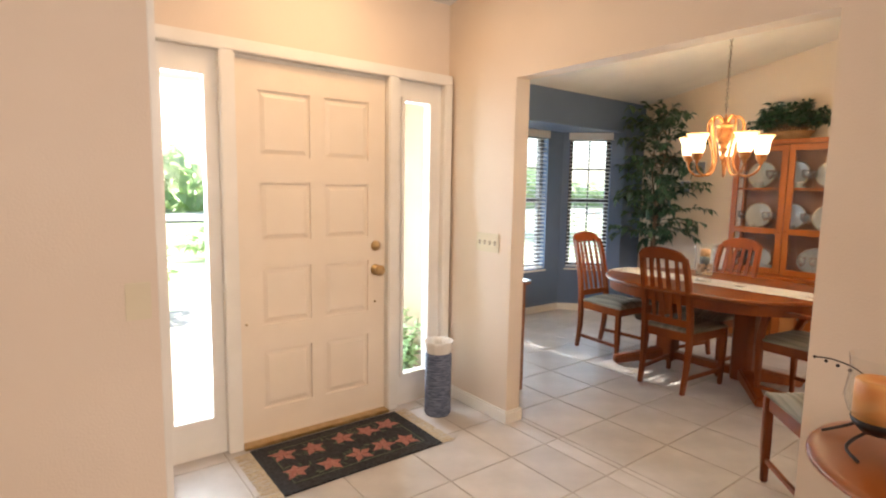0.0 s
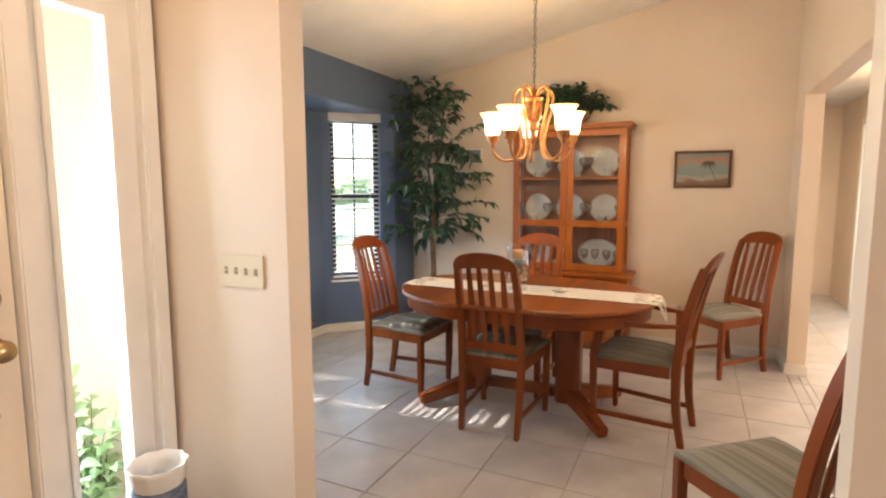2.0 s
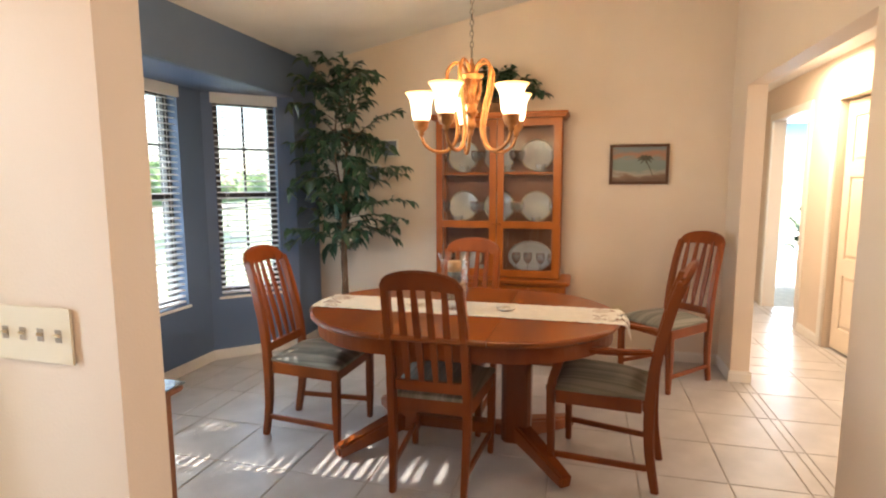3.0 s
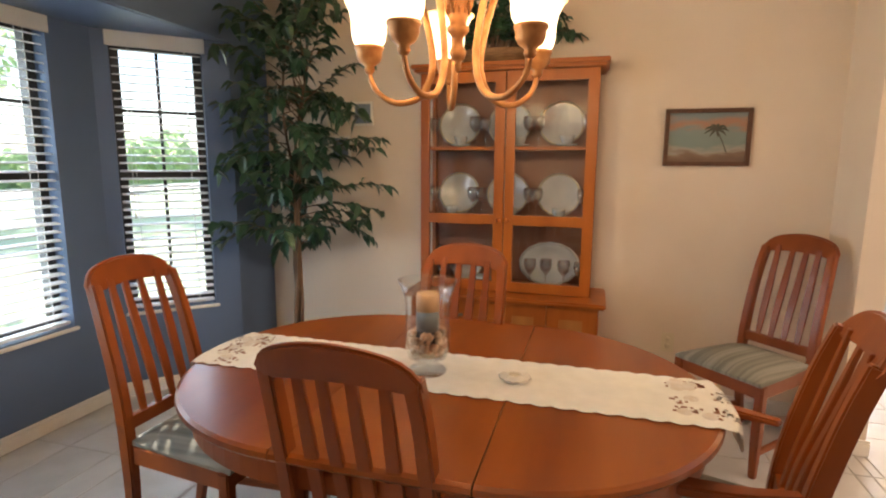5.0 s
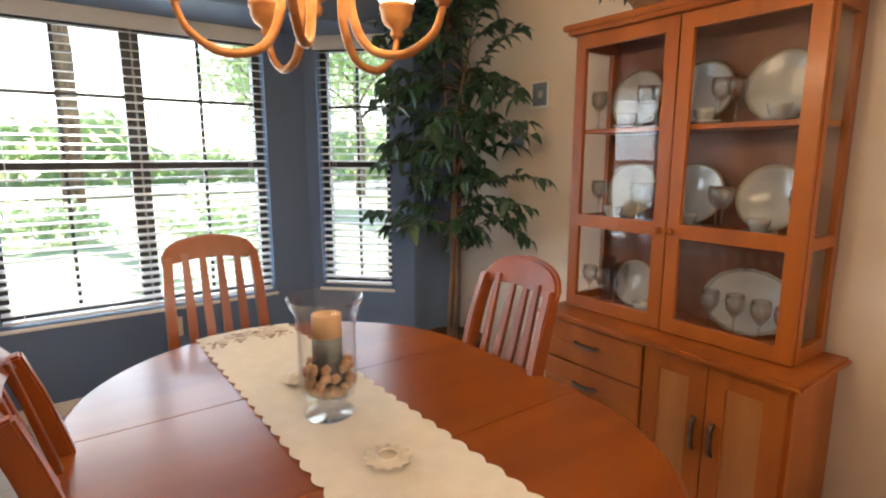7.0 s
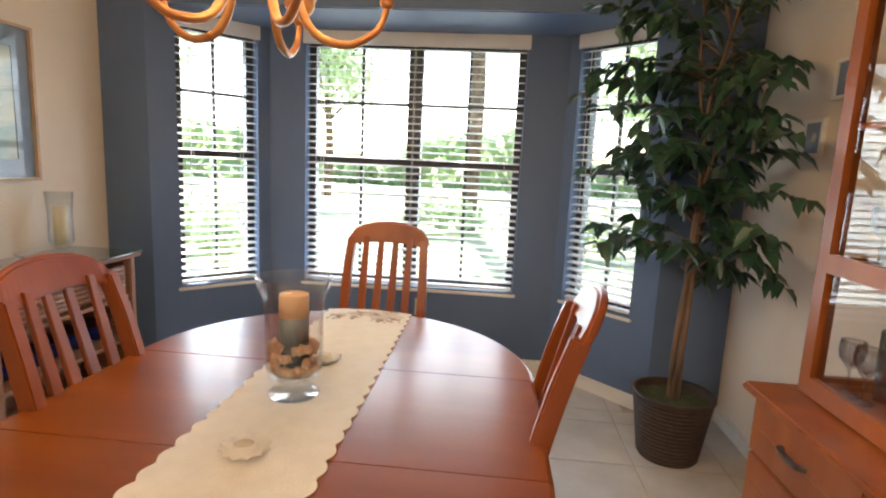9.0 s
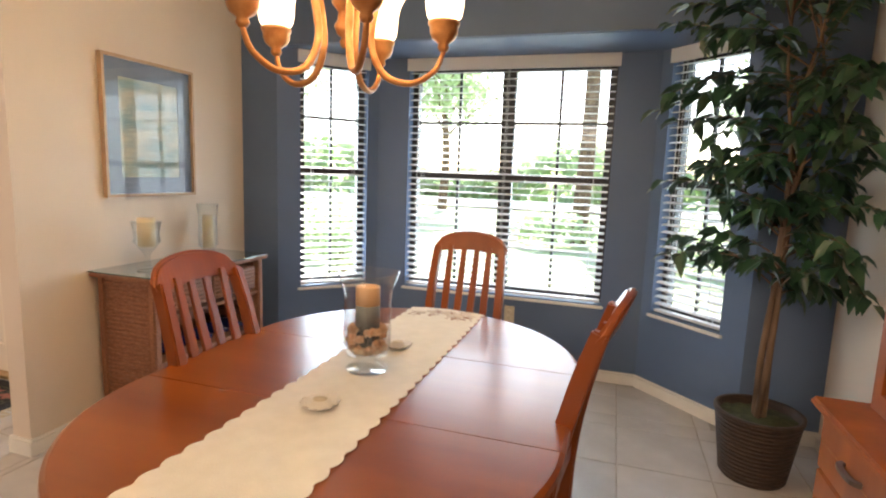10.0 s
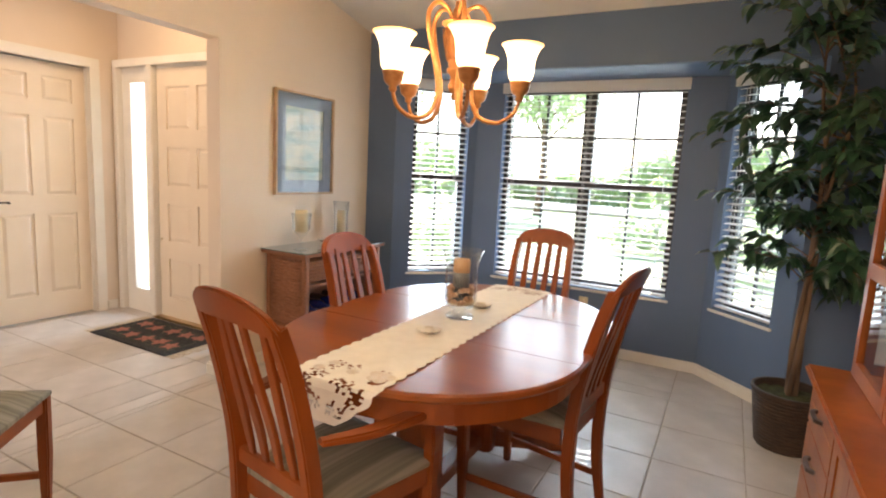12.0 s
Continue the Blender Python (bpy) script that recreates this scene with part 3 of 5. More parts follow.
    for i in range(4):
        u = (i - 1.5) / 1.5
        bm = B()
        p = smooth_path([(u * 0.098, -0.215, 0.52), (u * 0.097, -0.240, 0.64), (u * 0.097, -0.278 - 0.010 * (1 - u * u), 0.80), (u * 0.097, -0.322 - 0.018 * (1 - u * u), 0.985)], 3)
        sweep(bm, p, 0.028, 0.012, (1, 0, 0), taper=[0.85 + 0.35 * math.sin(j / (len(p) - 1) * 3.14) for j in range(len(p))])
        part("back_slat", bm, WOOD, c, "", 0.002)
    bm = B()
    n = 9
    top, bot = [], []
    for j in range(n):
        v = j / (n - 1)
        wv = 0.185 + 0.045 * v
        rt, rb = [], []
        for i in range(n):
            u = -1 + 2 * i / (n - 1)
            dome = (1 - abs(u) ** 4) * (1 - abs(2 * v - 1) ** 4)
            y = -0.20 + 0.445 * v
            corner = 1 - 0.05 * (abs(2 * v - 1) ** 8)
            rt.append(bm.verts.new((u * wv * corner, y, 0.452 + 0.042 * dome)))
            rb.append(bm.verts.new((u * wv * 0.97, y, 0.436)))
        top.append(rt), bot.append(rb)
    for j in range(n - 1):
        for i in range(n - 1):
            bm.faces.new((top[j][i], top[j][i + 1], top[j + 1][i + 1], top[j + 1][i])).smooth = True
            bm.faces.new((bot[j][i], bot[j + 1][i], bot[j + 1][i + 1], bot[j][i + 1]))
    for j in range(n - 1):
        for a in (0, n - 1):
            bm.faces.new((top[j][a], top[j + 1][a], bot[j + 1][a], bot[j][a]))
            bm.faces.new((top[a][j], top[a][j + 1], bot[a][j + 1], bot[a][j]))
    part("seat", bm, fabric or FABRIC, c, "padded seat in sage and grey striped fabric")
    return c


# local +y is the way a chair faces
chair_b = dining_chair(pose(4.55, 2.71, 0, 0, 0, -90), label="red-brown slatted dining chair pushed under the table's long side")
for p, l in ((pose(4.815, 3.505, 0, 0, 0, 178), "red-brown slatted dining chair at the table's bay window end"),
             (pose(5.165, 2.785, 0, 0, 0, 84), "red-brown slatted dining chair between table and china cabinet"),
             (pose(6.12, 1.48, 0, 0, 0, 43), "red-brown dining chair angled in a corner beside a small painting"),
             (pose(3.53, 1.415, 0, 0, 0, -50), "red-brown dining chair angled in the corner beside the foyer opening")):
    q = copy_thing(chair_b, p)
    q["label"] = l
dining_chair(pose(4.79, 1.94, 0, 0, 0, -10), True, "red-brown slatted armchair with striped seat at the table's head")


def oval(rx, straight, z, cx, cy, n=28, dy=0):
    pts = []
    for i in range(n + 1):
        a = math.pi * i / n
        pts.append((cx + rx * math.cos(a), cy + straight + rx * 1.0 * math.sin(a)))
    for i in range(n + 1):
        a = math.pi + math.pi * i / n
        pts.append((cx + rx * math.cos(a), cy - straight + rx * 1.0 * math.sin(a)))
    return pts


TX, TY, TZ = 4.845, 2.68, 0.745
table = thing("dining_table", pose(TX, TY, 0), "oval red-brown cherry pedestal dining table with a centre leaf", "table")


def top_piece(name, y0, y1):
    """One board of the top, with a rounded-over edge."""
    bm = B()
    prof = [(0.0, TZ), (0.560, TZ), (0.570, TZ - 0.006), (0.572, TZ - 0.018), (0.564, TZ - 0.028)]
    base = [(x, y) for x, y in oval(1.0, 0.0, 0, 0, 0, 40)]
    rings = []
    for r, z in prof[1:]:
        pts = []
        if name == "leaf":
            pts = [(-r, y0), (r, y0), (r, y1), (-r, y1)]
        else:
            s = 1 if y1 > 0.3 else -1
            edge = y0 if s > 0 else y1
            pts = [(r * s, edge)] + [(r * math.cos(a) * s, s * (0.238 + (r - 0.006) * math.sin(a))) for a in [math.pi * i / 36 for i in range(37)]] + [(-r * s, edge)]
        rings.append([bm.verts.new((x, y, z)) for x, y in pts])
    bm.faces.new(rings[0])
    for a, b in zip(rings, rings[1:]):
        for i in range(len(a)):
            bm.faces.new((a[i], a[(i + 1) % len(a)], b[(i + 1) % len(b)], b[i]))
    bm.faces.new(rings[-1][::-1])
    return part(name, bm, WOODT, table, "polished red-brown tabletop board")


top_piece("leaf", -0.2345, 0.2345)
top_piece("tabletop", 0.2375, 0.85)
top_piece("tabletop", -0.85, -0.2375)
for s in (-1, 1):
    bm = B()
    inner = [(s * 0.508 * math.cos(a), s * (0.235 + 0.508 * math.sin(a))) for a in [math.pi * i / 30 for i in range(31)]]
    outer = [(s * 0.533 * math.cos(a), s * (0.235 + 0.533 * math.sin(a))) for a in [math.pi * i / 30 for i in range(31)]]
    inner, outer = [(s * 0.508, 0.001 * s)] + inner + [(-s * 0.508, 0.001 * s)], [(s * 0.533, 0.001 * s)] + outer + [(-s * 0.533, 0.001 * s)]
    lo, hi = TZ - 0.105, TZ - 0.028
    v = [[bm.verts.new((x, y, z)) for x, y in q] for q in (inner, outer) for z in (lo, hi)]
    for i in range(len(inner) - 1):
        bm.faces.new((v[2][i], v[2][i + 1], v[3][i + 1], v[3][i])), bm.faces.new((v[0][i], v[1][i], v[1][i + 1], v[0][i + 1]))
        bm.faces.new((v[0][i], v[0][i + 1], v[2][i + 1], v[2][i]))
    part("apron", bm, WOOD, table)
    bm = B()
    cy = s * 0.30
    prism(bm, [(-0.075, cy - 0.055), (-0.045, cy - 0.075), (0.045, cy - 0.075), (0.075, cy - 0.055), (0.075, cy + 0.055), (0.045, cy + 0.075), (-0.045, cy + 0.075), (-0.075, cy + 0.055)], 0.06, TZ - 0.10)
    prism(bm, [(-0.16, cy - 0.10), (0.16, cy - 0.10), (0.16, cy + 0.10), (-0.16, cy + 0.10)], TZ - 0.10, TZ - 0.03)
    part("pedestal_column", bm, WOOD, table, "", 0.006)
    for t in (-1, 1):
        bm = B()
        p = [(t * 0.03, cy + s * 0.02, 0.115), (t * 0.15, cy + s * 0.12, 0.085), (t * 0.30, cy + s * 0.235, 0.05), (t * 0.345, cy + s * 0.27, 0.042)]
        sweep(bm, p, 0.075, 0.075, (-t * s, 1, 0), taper=[1.3, 1.12, 0.92, 0.85])
        part("pedestal_foot", bm, WOOD, table, "", 0.012)
bm = B()
box(bm, -0.035, 0.035, -0.225, 0.225, 0.08, 0.14)
part("stretcher", bm, WOOD, table, "", 0.005)

# runner
runner = thing("table_runner", pose(TX - 0.01, TY - 0.01, TZ + 0.002), "long ivory linen table runner with scalloped edges and cutwork ends", "table runner")
bm = B()
hw, hl, n, nx = 0.150, 0.93, 240, 26
grid = []
for j in range(n + 1):
    v = -1 + 2 * j / n
    y = v * hl
    k = 1 - max(0.0, (abs(v) - 0.86) / 0.14) ** 1.5 * 0.72
    w = (hw + 0.012 * abs(math.sin(y * 54))) * k
    row = []
    for i in range(nx + 1):
        x = (i / nx * 2 - 1) * w
        edge = 0.240 + math.sqrt(0.576 ** 2 - x ** 2)
        over = abs(y) - edge
        yy, z = abs(y), 0.0015 + 0.0008 * math.sin(x * 60 + y * 25) * math.sin(y * 9)
        if over > 0:
            yy, z = edge + 0.012 * min(1.0, over / 0.02) + over * 0.12, -max(0.0, over - 0.004)
        row.append(bm.verts.new((x, math.copysign(yy, y), z)))
    grid.append(row)
rr = random.Random(5)
flowers = [(s * rr.uniform(0.68, 0.90), rr.uniform(-0.12, 0.12)) for s in (-1, 1) for _ in range(22)]
for j in range(n):
    for i in range(nx):
        y = (-1 + 2 * (j + 0.5) / n) * hl
        x = ((i + 0.5) / nx * 2 - 1) * hw
        cut = False
        for fy, fx in flowers:
            d = math.hypot(x - fx, y - fy)
            a = math.atan2(y - fy, x - fx)
            if 0.006 < d < 0.024 and math.sin(a * 5 + fx * 40) > 0.15:
                cut = True
        if cut and 1 < i < nx - 2 and 2 < j < n - 3:
            continue
        bm.faces.new((grid[j][i], grid[j][i + 1], grid[j + 1][i + 1], grid[j + 1][i]))
part("cloth", bm, LINEN, runner)
for s in (-1, 1):
    for i in range(9):
        bm = B()
        a = rr.uniform(0, 6)
        x, y = rr.uniform(-0.13, 0.13), s * rr.uniform(0.68, 0.77)
        lathe(bm, [(0, 0.0045), (rr.uniform(0.009, 0.02), 0.004), (0.021, 0.0015)], 8, Matrix.Translation((x, y, 0)))
        part("embroidered_shell", bm, mat("embroidery_thread", (0.60, 0.50, 0.40), (0.66, 0.62, 0.60), 0.8, 40) if i == 0 and s == -1 else bpy.data.materials["embroidery_thread"], runner)

# hurricane candle holder
JX, JY = 4.82, 2.71
jar = thing("hurricane_vase", pose(JX, JY, TZ + 0.004), "clear footed glass hurricane vase with pebbles and a candle", "candle holder")
bm = B()
out = [(0.0, 0.0), (0.052, 0.0), (0.055, 0.006), (0.046, 0.014), (0.022, 0.026), (0.026, 0.038), (0.055, 0.05), (0.063, 0.08), (0.062, 0.20), (0.065, 0.24), (0.082, 0.29)]
inn = [(0.079, 0.29), (0.062, 0.24), (0.059, 0.20), (0.060, 0.082), (0.052, 0.056), (0.0, 0.05)]
lathe(bm, [(r * 1.1, z) for r, z in out + inn], 40)
part("glass", bm, CRYSTAL, jar, "clear flared glass")
CANDLE = [mat("candle_wax_tan", (0.62, 0.36, 0.18), (0.72, 0.46, 0.26), 0.5, 9), mat("candle_wax_grey", (0.14, 0.17, 0.18), (0.24, 0.26, 0.26), 0.5, 9), mat("candle_wax_dark", (0.05, 0.055, 0.06), (0.09, 0.09, 0.09), 0.5, 9)]
for i, (z0, z1) in enumerate(((0.195, 0.247), (0.135, 0.195), (0.075, 0.135))):
    bm = B()
    lathe(bm, [(0, z0), (0.035, z0), (0.035, z1)] + ([(0.032, z1 + 0.002), (0.02, z1 - 0.004), (0, z1 - 0.005)] if i == 0 else [(0, z1)]), 28)
    part("candle_band", bm, CANDLE[i], jar, ("tan", "grey blue", "dark")[i] + " candle wax band", smooth=False)
rr = random.Random(11)
PEB = mat("tan_seashell", (0.42, 0.22, 0.12), (0.72, 0.54, 0.38), 0.6, 30, 0.3, 60, vary=0.3)
for i in range(64):
    bm = B()
    bmesh.ops.create_icosphere(bm, subdivisions=1, radius=0.0105 + 0.005 * rr.random())
    for v in bm.verts:
        v.co *= rr.uniform(0.7, 1.25)
    a, lv = rr.uniform(0, 6.28), i // 16
    r = rr.uniform(0.042, 0.052)
    part("seashell", bm, PEB, jar, "", smooth=True).matrix_basis = pose(r * math.cos(a), r * math.sin(a), 0.067 + 0.018 * lv + 0.005 * rr.random(), rr.uniform(0, 90), 0, rr.uniform(0, 90))
bm = B()
lathe(bm, [(0, 0.0515), (0.05, 0.058), (0.056, 0.072), (0, 0.076)], 24)
part("sand", bm, mat("pale_sand", (0.5, 0.38, 0.25), (0.6, 0.48, 0.34), 0.9, 90), jar)
for y in (2.44, 2.93):
    d = thing("tealight_holder", pose(4.825, y, TZ + 0.004), "small white shell-shaped tealight dish on the table runner", "candle holder", "tealight dishes")
    bm = B()
    lathe(bm, [(0, 0.0), (0.025, 0.0), (0.046, 0.012), (0.044, 0.015), (0.025, 0.006), (0.022, 0.02), (0.019, 0.02), (0.018, 0.010), (0, 0.010)], 24)
    for v in bm.verts:
        r = Vector((v.co.x, v.co.y)).length
        if r > 0.03:
            k = 1 + 0.10 * math.cos(12 * math.atan2(v.co.y, v.co.x))
            v.co.x *= k
            v.co.y *= k
    part("dish", bm, DISH, d, smooth=True)
    bm = B()
    lathe(bm, [(0, 0.0105), (0.0175, 0.0105), (0.0175, 0.018), (0, 0.0175)], 16)
    part("candle", bm, mat("tealight_wax", (0.6, 0.5, 0.36), (0.66, 0.56, 0.4), 0.5, 9), d, "cream wax tealight")
# china cabinet: x grows towards the wall, y along it
HX = 6.152
hutch = thing("china_cabinet", pose(0, 0, 0), "honey oak china cabinet with glass doors above drawers and cupboards", "china cabinet")
y0, y1 = 2.19, 3.235
for name, c in (("side_panel", (HX + 0.02, 6.545, y0, y0 + 0.02, 0.05, 0.635)), ("side_panel", (HX + 0.02, 6.545, y1 - 0.02, y1, 0.05, 0.635)),
                ("back_panel", (6.53, 6.545, y0 + 0.02, y1 - 0.02, 0.05, 0.635)), ("bottom_panel", (HX + 0.02, 6.53, y0 + 0.02, y1 - 0.02, 0.05, 0.07)),
                ("divider", (HX + 0.03, 6.53, 2.715, 2.735, 0.07, 0.635))):
    bm = B()
    box(bm, *c)
    part(name, bm, OAK, hutch)
bm = B()
box(bm, HX + 0.04, 6.52, y0 + 0.01, y1 - 0.01, 0.0, 0.049)
part("plinth", bm, DARKWOOD, hutch, "dark recessed plinth")
bm = B()
box(bm, HX - 0.03, 6.55, y0 - 0.035, y1 + 0.035, 0.636, 0.665)
part("ledge", bm, OAK, hutch, "", 0.009)
for i in range(3):
    z = 0.075 + i * 0.187
    bm = B()
    box(bm, HX, HX + 0.02, 2.722, y1 - 0.003, z, z + 0.180)
    d = part("drawer", bm, OAK, hutch, "oak drawer front with a routed finger line", 0.004)
    bm = B()
    box(bm, HX - 0.002, HX + 0.002, 2.745, y1 - 0.01, z + 0.088, z + 0.0905)
    part("inlay_line", bm, OAKD, d)
    bm = B()
    sweep(bm, smooth_path([(HX, 2.93, z + 0.10), (HX - 0.018, 2.945, z + 0.10), (HX - 0.02, 2.99, z + 0.098), (HX - 0.018, 3.035, z + 0.10), (HX, 3.05, z + 0.10)], 3), 0.012, 0.016, (0, 0, 1))
    part("handle", bm, PEWTER, d, "pewter bow handle")
for a, b, hy in ((2.205, 2.458, 2.425), (2.462, 2.712, 2.495)):
    bm = B()
    cell_wall(bm, "x", HX, HX + 0.02, a, b, 0.075, 0.630, [(a + 0.065, b - 0.065, 0.14, 0.565)])
    d = part("door", bm, OAK, hutch, "oak cupboard door with a pale panel", 0.0)
    bm = B()
    box(bm, HX + 0.006, HX + 0.016, a + 0.065, b - 0.065, 0.14, 0.565)
    part("door_panel", bm, OAKD, d, "pale burr wood panel")
    bm = B()
    sweep(bm, smooth_path([(HX, hy, 0.30), (HX - 0.018, hy, 0.315), (HX - 0.02, hy, 0.36), (HX - 0.018, hy, 0.405), (HX, hy, 0.42)], 3), 0.013, 0.014, (0, 1, 0))
    part("handle", bm, PEWTER, d, "pewter bow handle")
U = 6.26
u0, u1 = 2.24, 3.212
zt = 1.885
for y in (u0, u1 - 0.022):
    bm = B()
    for xa, xb in ((U + 0.022, U + 0.06), (6.50, 6.535)):
        box(bm, xa, xb, y, y + 0.022, 0.666, zt)
    box(bm, U + 0.06, 6.50, y, y + 0.022, 0.666, 0.72), box(bm, U + 0.06, 6.50, y, y + 0.022, zt - 0.06, zt), box(bm, U + 0.06, 6.50, y, y + 0.022, 1.057, 1.097)
    part("side_frame", bm, OAK, hutch)
bm = B()
box(bm, 6.535, 6.548, u0, u1, 0.666, zt)
part("back", bm, DARKWOOD, hutch, "dark wooden cabinet back")
bm = B()
box(bm, U + 0.022, 6.535, u0 + 0.022, u1 - 0.022, 0.666, 0.682)
part("cabinet_floor", bm, OAK, hutch)
bm = B()
box(bm, U - 0.03, 6.55, u0 - 0.03, u1 + 0.03, zt, zt + 0.018), box(bm, U - 0.045, 6.55, u0 - 0.045, u1 + 0.045, zt + 0.018, zt + 0.042)
part("cornice", bm, OAK, hutch, "", 0.006)
for z in (1.067, 1.465):
    bm = B()
    box(bm, U + 0.03, 6.534, u0 + 0.0225, u1 - 0.0225, z, z + 0.018)
    part("shelf", bm, OAK, hutch)
for y in (u0 + 0.011, u1 - 0.011):
    bm = B()
    bm.faces.new([bm.verts.new(q) for q in ((U + 0.06, y, 0.72), (6.50, y, 0.72), (6.50, y, zt - 0.06), (U + 0.06, y, zt - 0.06))])
    part("side_glass", bm, GLASS, hutch, "", normals=False)
for a, b, ky in ((u0 + 0.003, 2.722, 2.700), (2.728, u1 - 0.003, 2.750)):
    bm = B()
    cell_wall(bm, "x", U, U + 0.021, a, b, 0.672, zt - 0.004, [(a + 0.055, b - 0.05, 0.728, 1.052), (a + 0.055, b - 0.05, 1.107, zt - 0.06)])
    d = part("glass_door", bm, OAK, hutch, "oak framed glass door")
    for za, zb in ((0.728, 1.052), (1.107, zt - 0.06)):
        bm = B()
        bm.faces.new([bm.verts.new(q) for q in ((U + 0.012, a + 0.055, za), (U + 0.012, b - 0.05, za), (U + 0.012, b - 0.05, zb), (U + 0.012, a + 0.055, zb))])
        part("pane", bm, GLASS, d, "", normals=False)
    bm = B()
    lathe(bm, [(0, 0), (0.007, 0.0), (0.006, 0.010), (0.013, 0.018), (0.012, 0.026), (0, 0.030)], 14)
    part("knob", bm, OAK, d, "", smooth=True).matrix_basis = pose(U, ky, 1.080, 0, -90, 0)

# crockery
GOLD = mat("gold_rim", (0.55, 0.40, 0.16), (0.6, 0.46, 0.2), 0.3, 9, metal=0.8)


RIM = mat("grey_plate_rim", (0.26, 0.25, 0.23), (0.36, 0.35, 0.32), 0.2, 40, coat=0.6)


def plate(m, r, label="white porcelain plate standing in the china cabinet", ry=None):
    p = thing("plate", m, label, "plate", "porcelain plates in the china cabinet" if ry is None else "")
    bm = B()
    lathe(bm, [(0, 0.006), (r * 0.55, 0.006), (r * 0.62, 0.010), (r * 0.97, 0.020), (r, 0.021), (r * 0.97, 0.016), (r * 0.62, 0.0), (0, 0.0)], 44)
    if ry:
        for v in bm.verts:
            v.co.y *= ry
            k = 1 + 0.02 * math.cos(14 * math.atan2(v.co.y, v.co.x)) * min(1, Vector((v.co.x, v.co.y)).length / r)
            v.co.x *= k
    part("plate_body", bm, PORCELAIN, p, smooth=True)
    bm = B()
    lathe(bm, [(r * 0.90, 0.0195), (r * 0.985, 0.0222), (r * 0.985, 0.0212), (r * 0.90, 0.0185)], 44)
    if ry:
        for v in bm.verts:
            v.co.y *= ry
    part("rim_band", bm, RIM, p, "thin darker band round the rim", smooth=True)
    bm = B()
    lathe(bm, [(r * 0.925, 0.0195), (r * 0.95, 0.0205), (r * 0.95, 0.0225), (r * 0.925, 0.0215)], 44)
    if not ry:
        part("rim_band", bm, GOLD, p, "thin gold rim band")
    return p


for sz, r in ((1.483, 0.128), (1.085, 0.125)):
    for y in (2.44, 2.735, 3.03):
        plate(Matrix.Translation((6.455, y, sz + 0.004)) @ pose(0, 0, 0, 0, -78, 0) @ pose(r, 0, 0), r)
plate(Matrix.Translation((6.43, 2.48, 0.685)) @ pose(0, 0, 0, 0, -74, 0) @ pose(0.128, 0, 0), 0.128, "large oval fluted white platter standing in the cabinet", 1.36)
plate(Matrix.Translation((6.45, 2.98, 0.685)) @ pose(0, 0, 0, 0, -78, 0) @ pose(0.105, 0, 0), 0.105)


def cup(m, label="small white porcelain cup on a saucer"):
    p = thing("teacup", m, label, "cup", "porcelain cups in the china cabinet")
    bm = B()
    lathe(bm, [(0, 0.0), (0.03, 0.0), (0.062, 0.012), (0.060, 0.015), (0.03, 0.005), (0, 0.005)], 24)
    part("saucer", bm, PORCELAIN, p, smooth=True)
    bm = B()
    lathe(bm, [(0, 0.0055), (0.018, 0.0055), (0.024, 0.012), (0.036, 0.04), (0.039, 0.060), (0.037, 0.060), (0.033, 0.040), (0.02, 0.014), (0, 0.012)], 24)
    part("cup_body", bm, PORCELAIN, p, smooth=True)
    bm = B()
    sweep(bm, smooth_path([(0.035, 0, 0.05), (0.052, 0, 0.05), (0.056, 0, 0.035), (0.045, 0, 0.022), (0.030, 0, 0.022)], 3), 0.006, 0.004, (0, 1, 0), 6)
    part("handle", bm, PORCELAIN, p)
    return p


first = cup(pose(6.355, 2.40, 1.484))
for p in ((6.36, 2.66, 1.484), (6.36, 3.00, 1.484), (6.36, 2.43, 1.086), (6.36, 2.70, 1.086), (6.36, 3.05, 1.086), (6.34, 2.86, 0.683), (6.36, 2.76, 0.683)):
    copy_thing(first, pose(*p, 0, 0, (p[1] * 733) % 360))


STEM = glass("cut_crystal", (0.94, 0.95, 0.96))
for q in STEM.node_tree.nodes:
    if q.type == "MATH" and q.operation == "MULTIPLY_ADD":
        q.inputs[1].default_value, q.inputs[2].default_value = 0.9, 0.14
    if q.type == "MATH" and q.operation == "POWER":
        q.inputs[1].default_value = 2.0


def stem_glass(m, k=1.0):
    p = thing("stem_glass", m, "clear stemmed crystal glass standing in the china cabinet", "glass", "crystal glasses in the china cabinet")
    bm = B()
    lathe(bm, [(0, 0.002), (0.03, 0.0), (0.031, 0.003), (0.006, 0.008), (0.004, 0.02), (0.004, 0.075 * k), (0.016, 0.088 * k), (0.032, 0.112 * k), (0.036, 0.14 * k), (0.032, 0.168 * k), (0.030, 0.168 * k), (0.034, 0.14 * k), (0.028, 0.112 * k), (0.0, 0.085 * k)], 20)
    part("glass_body", bm, STEM, p, smooth=True)
    return p


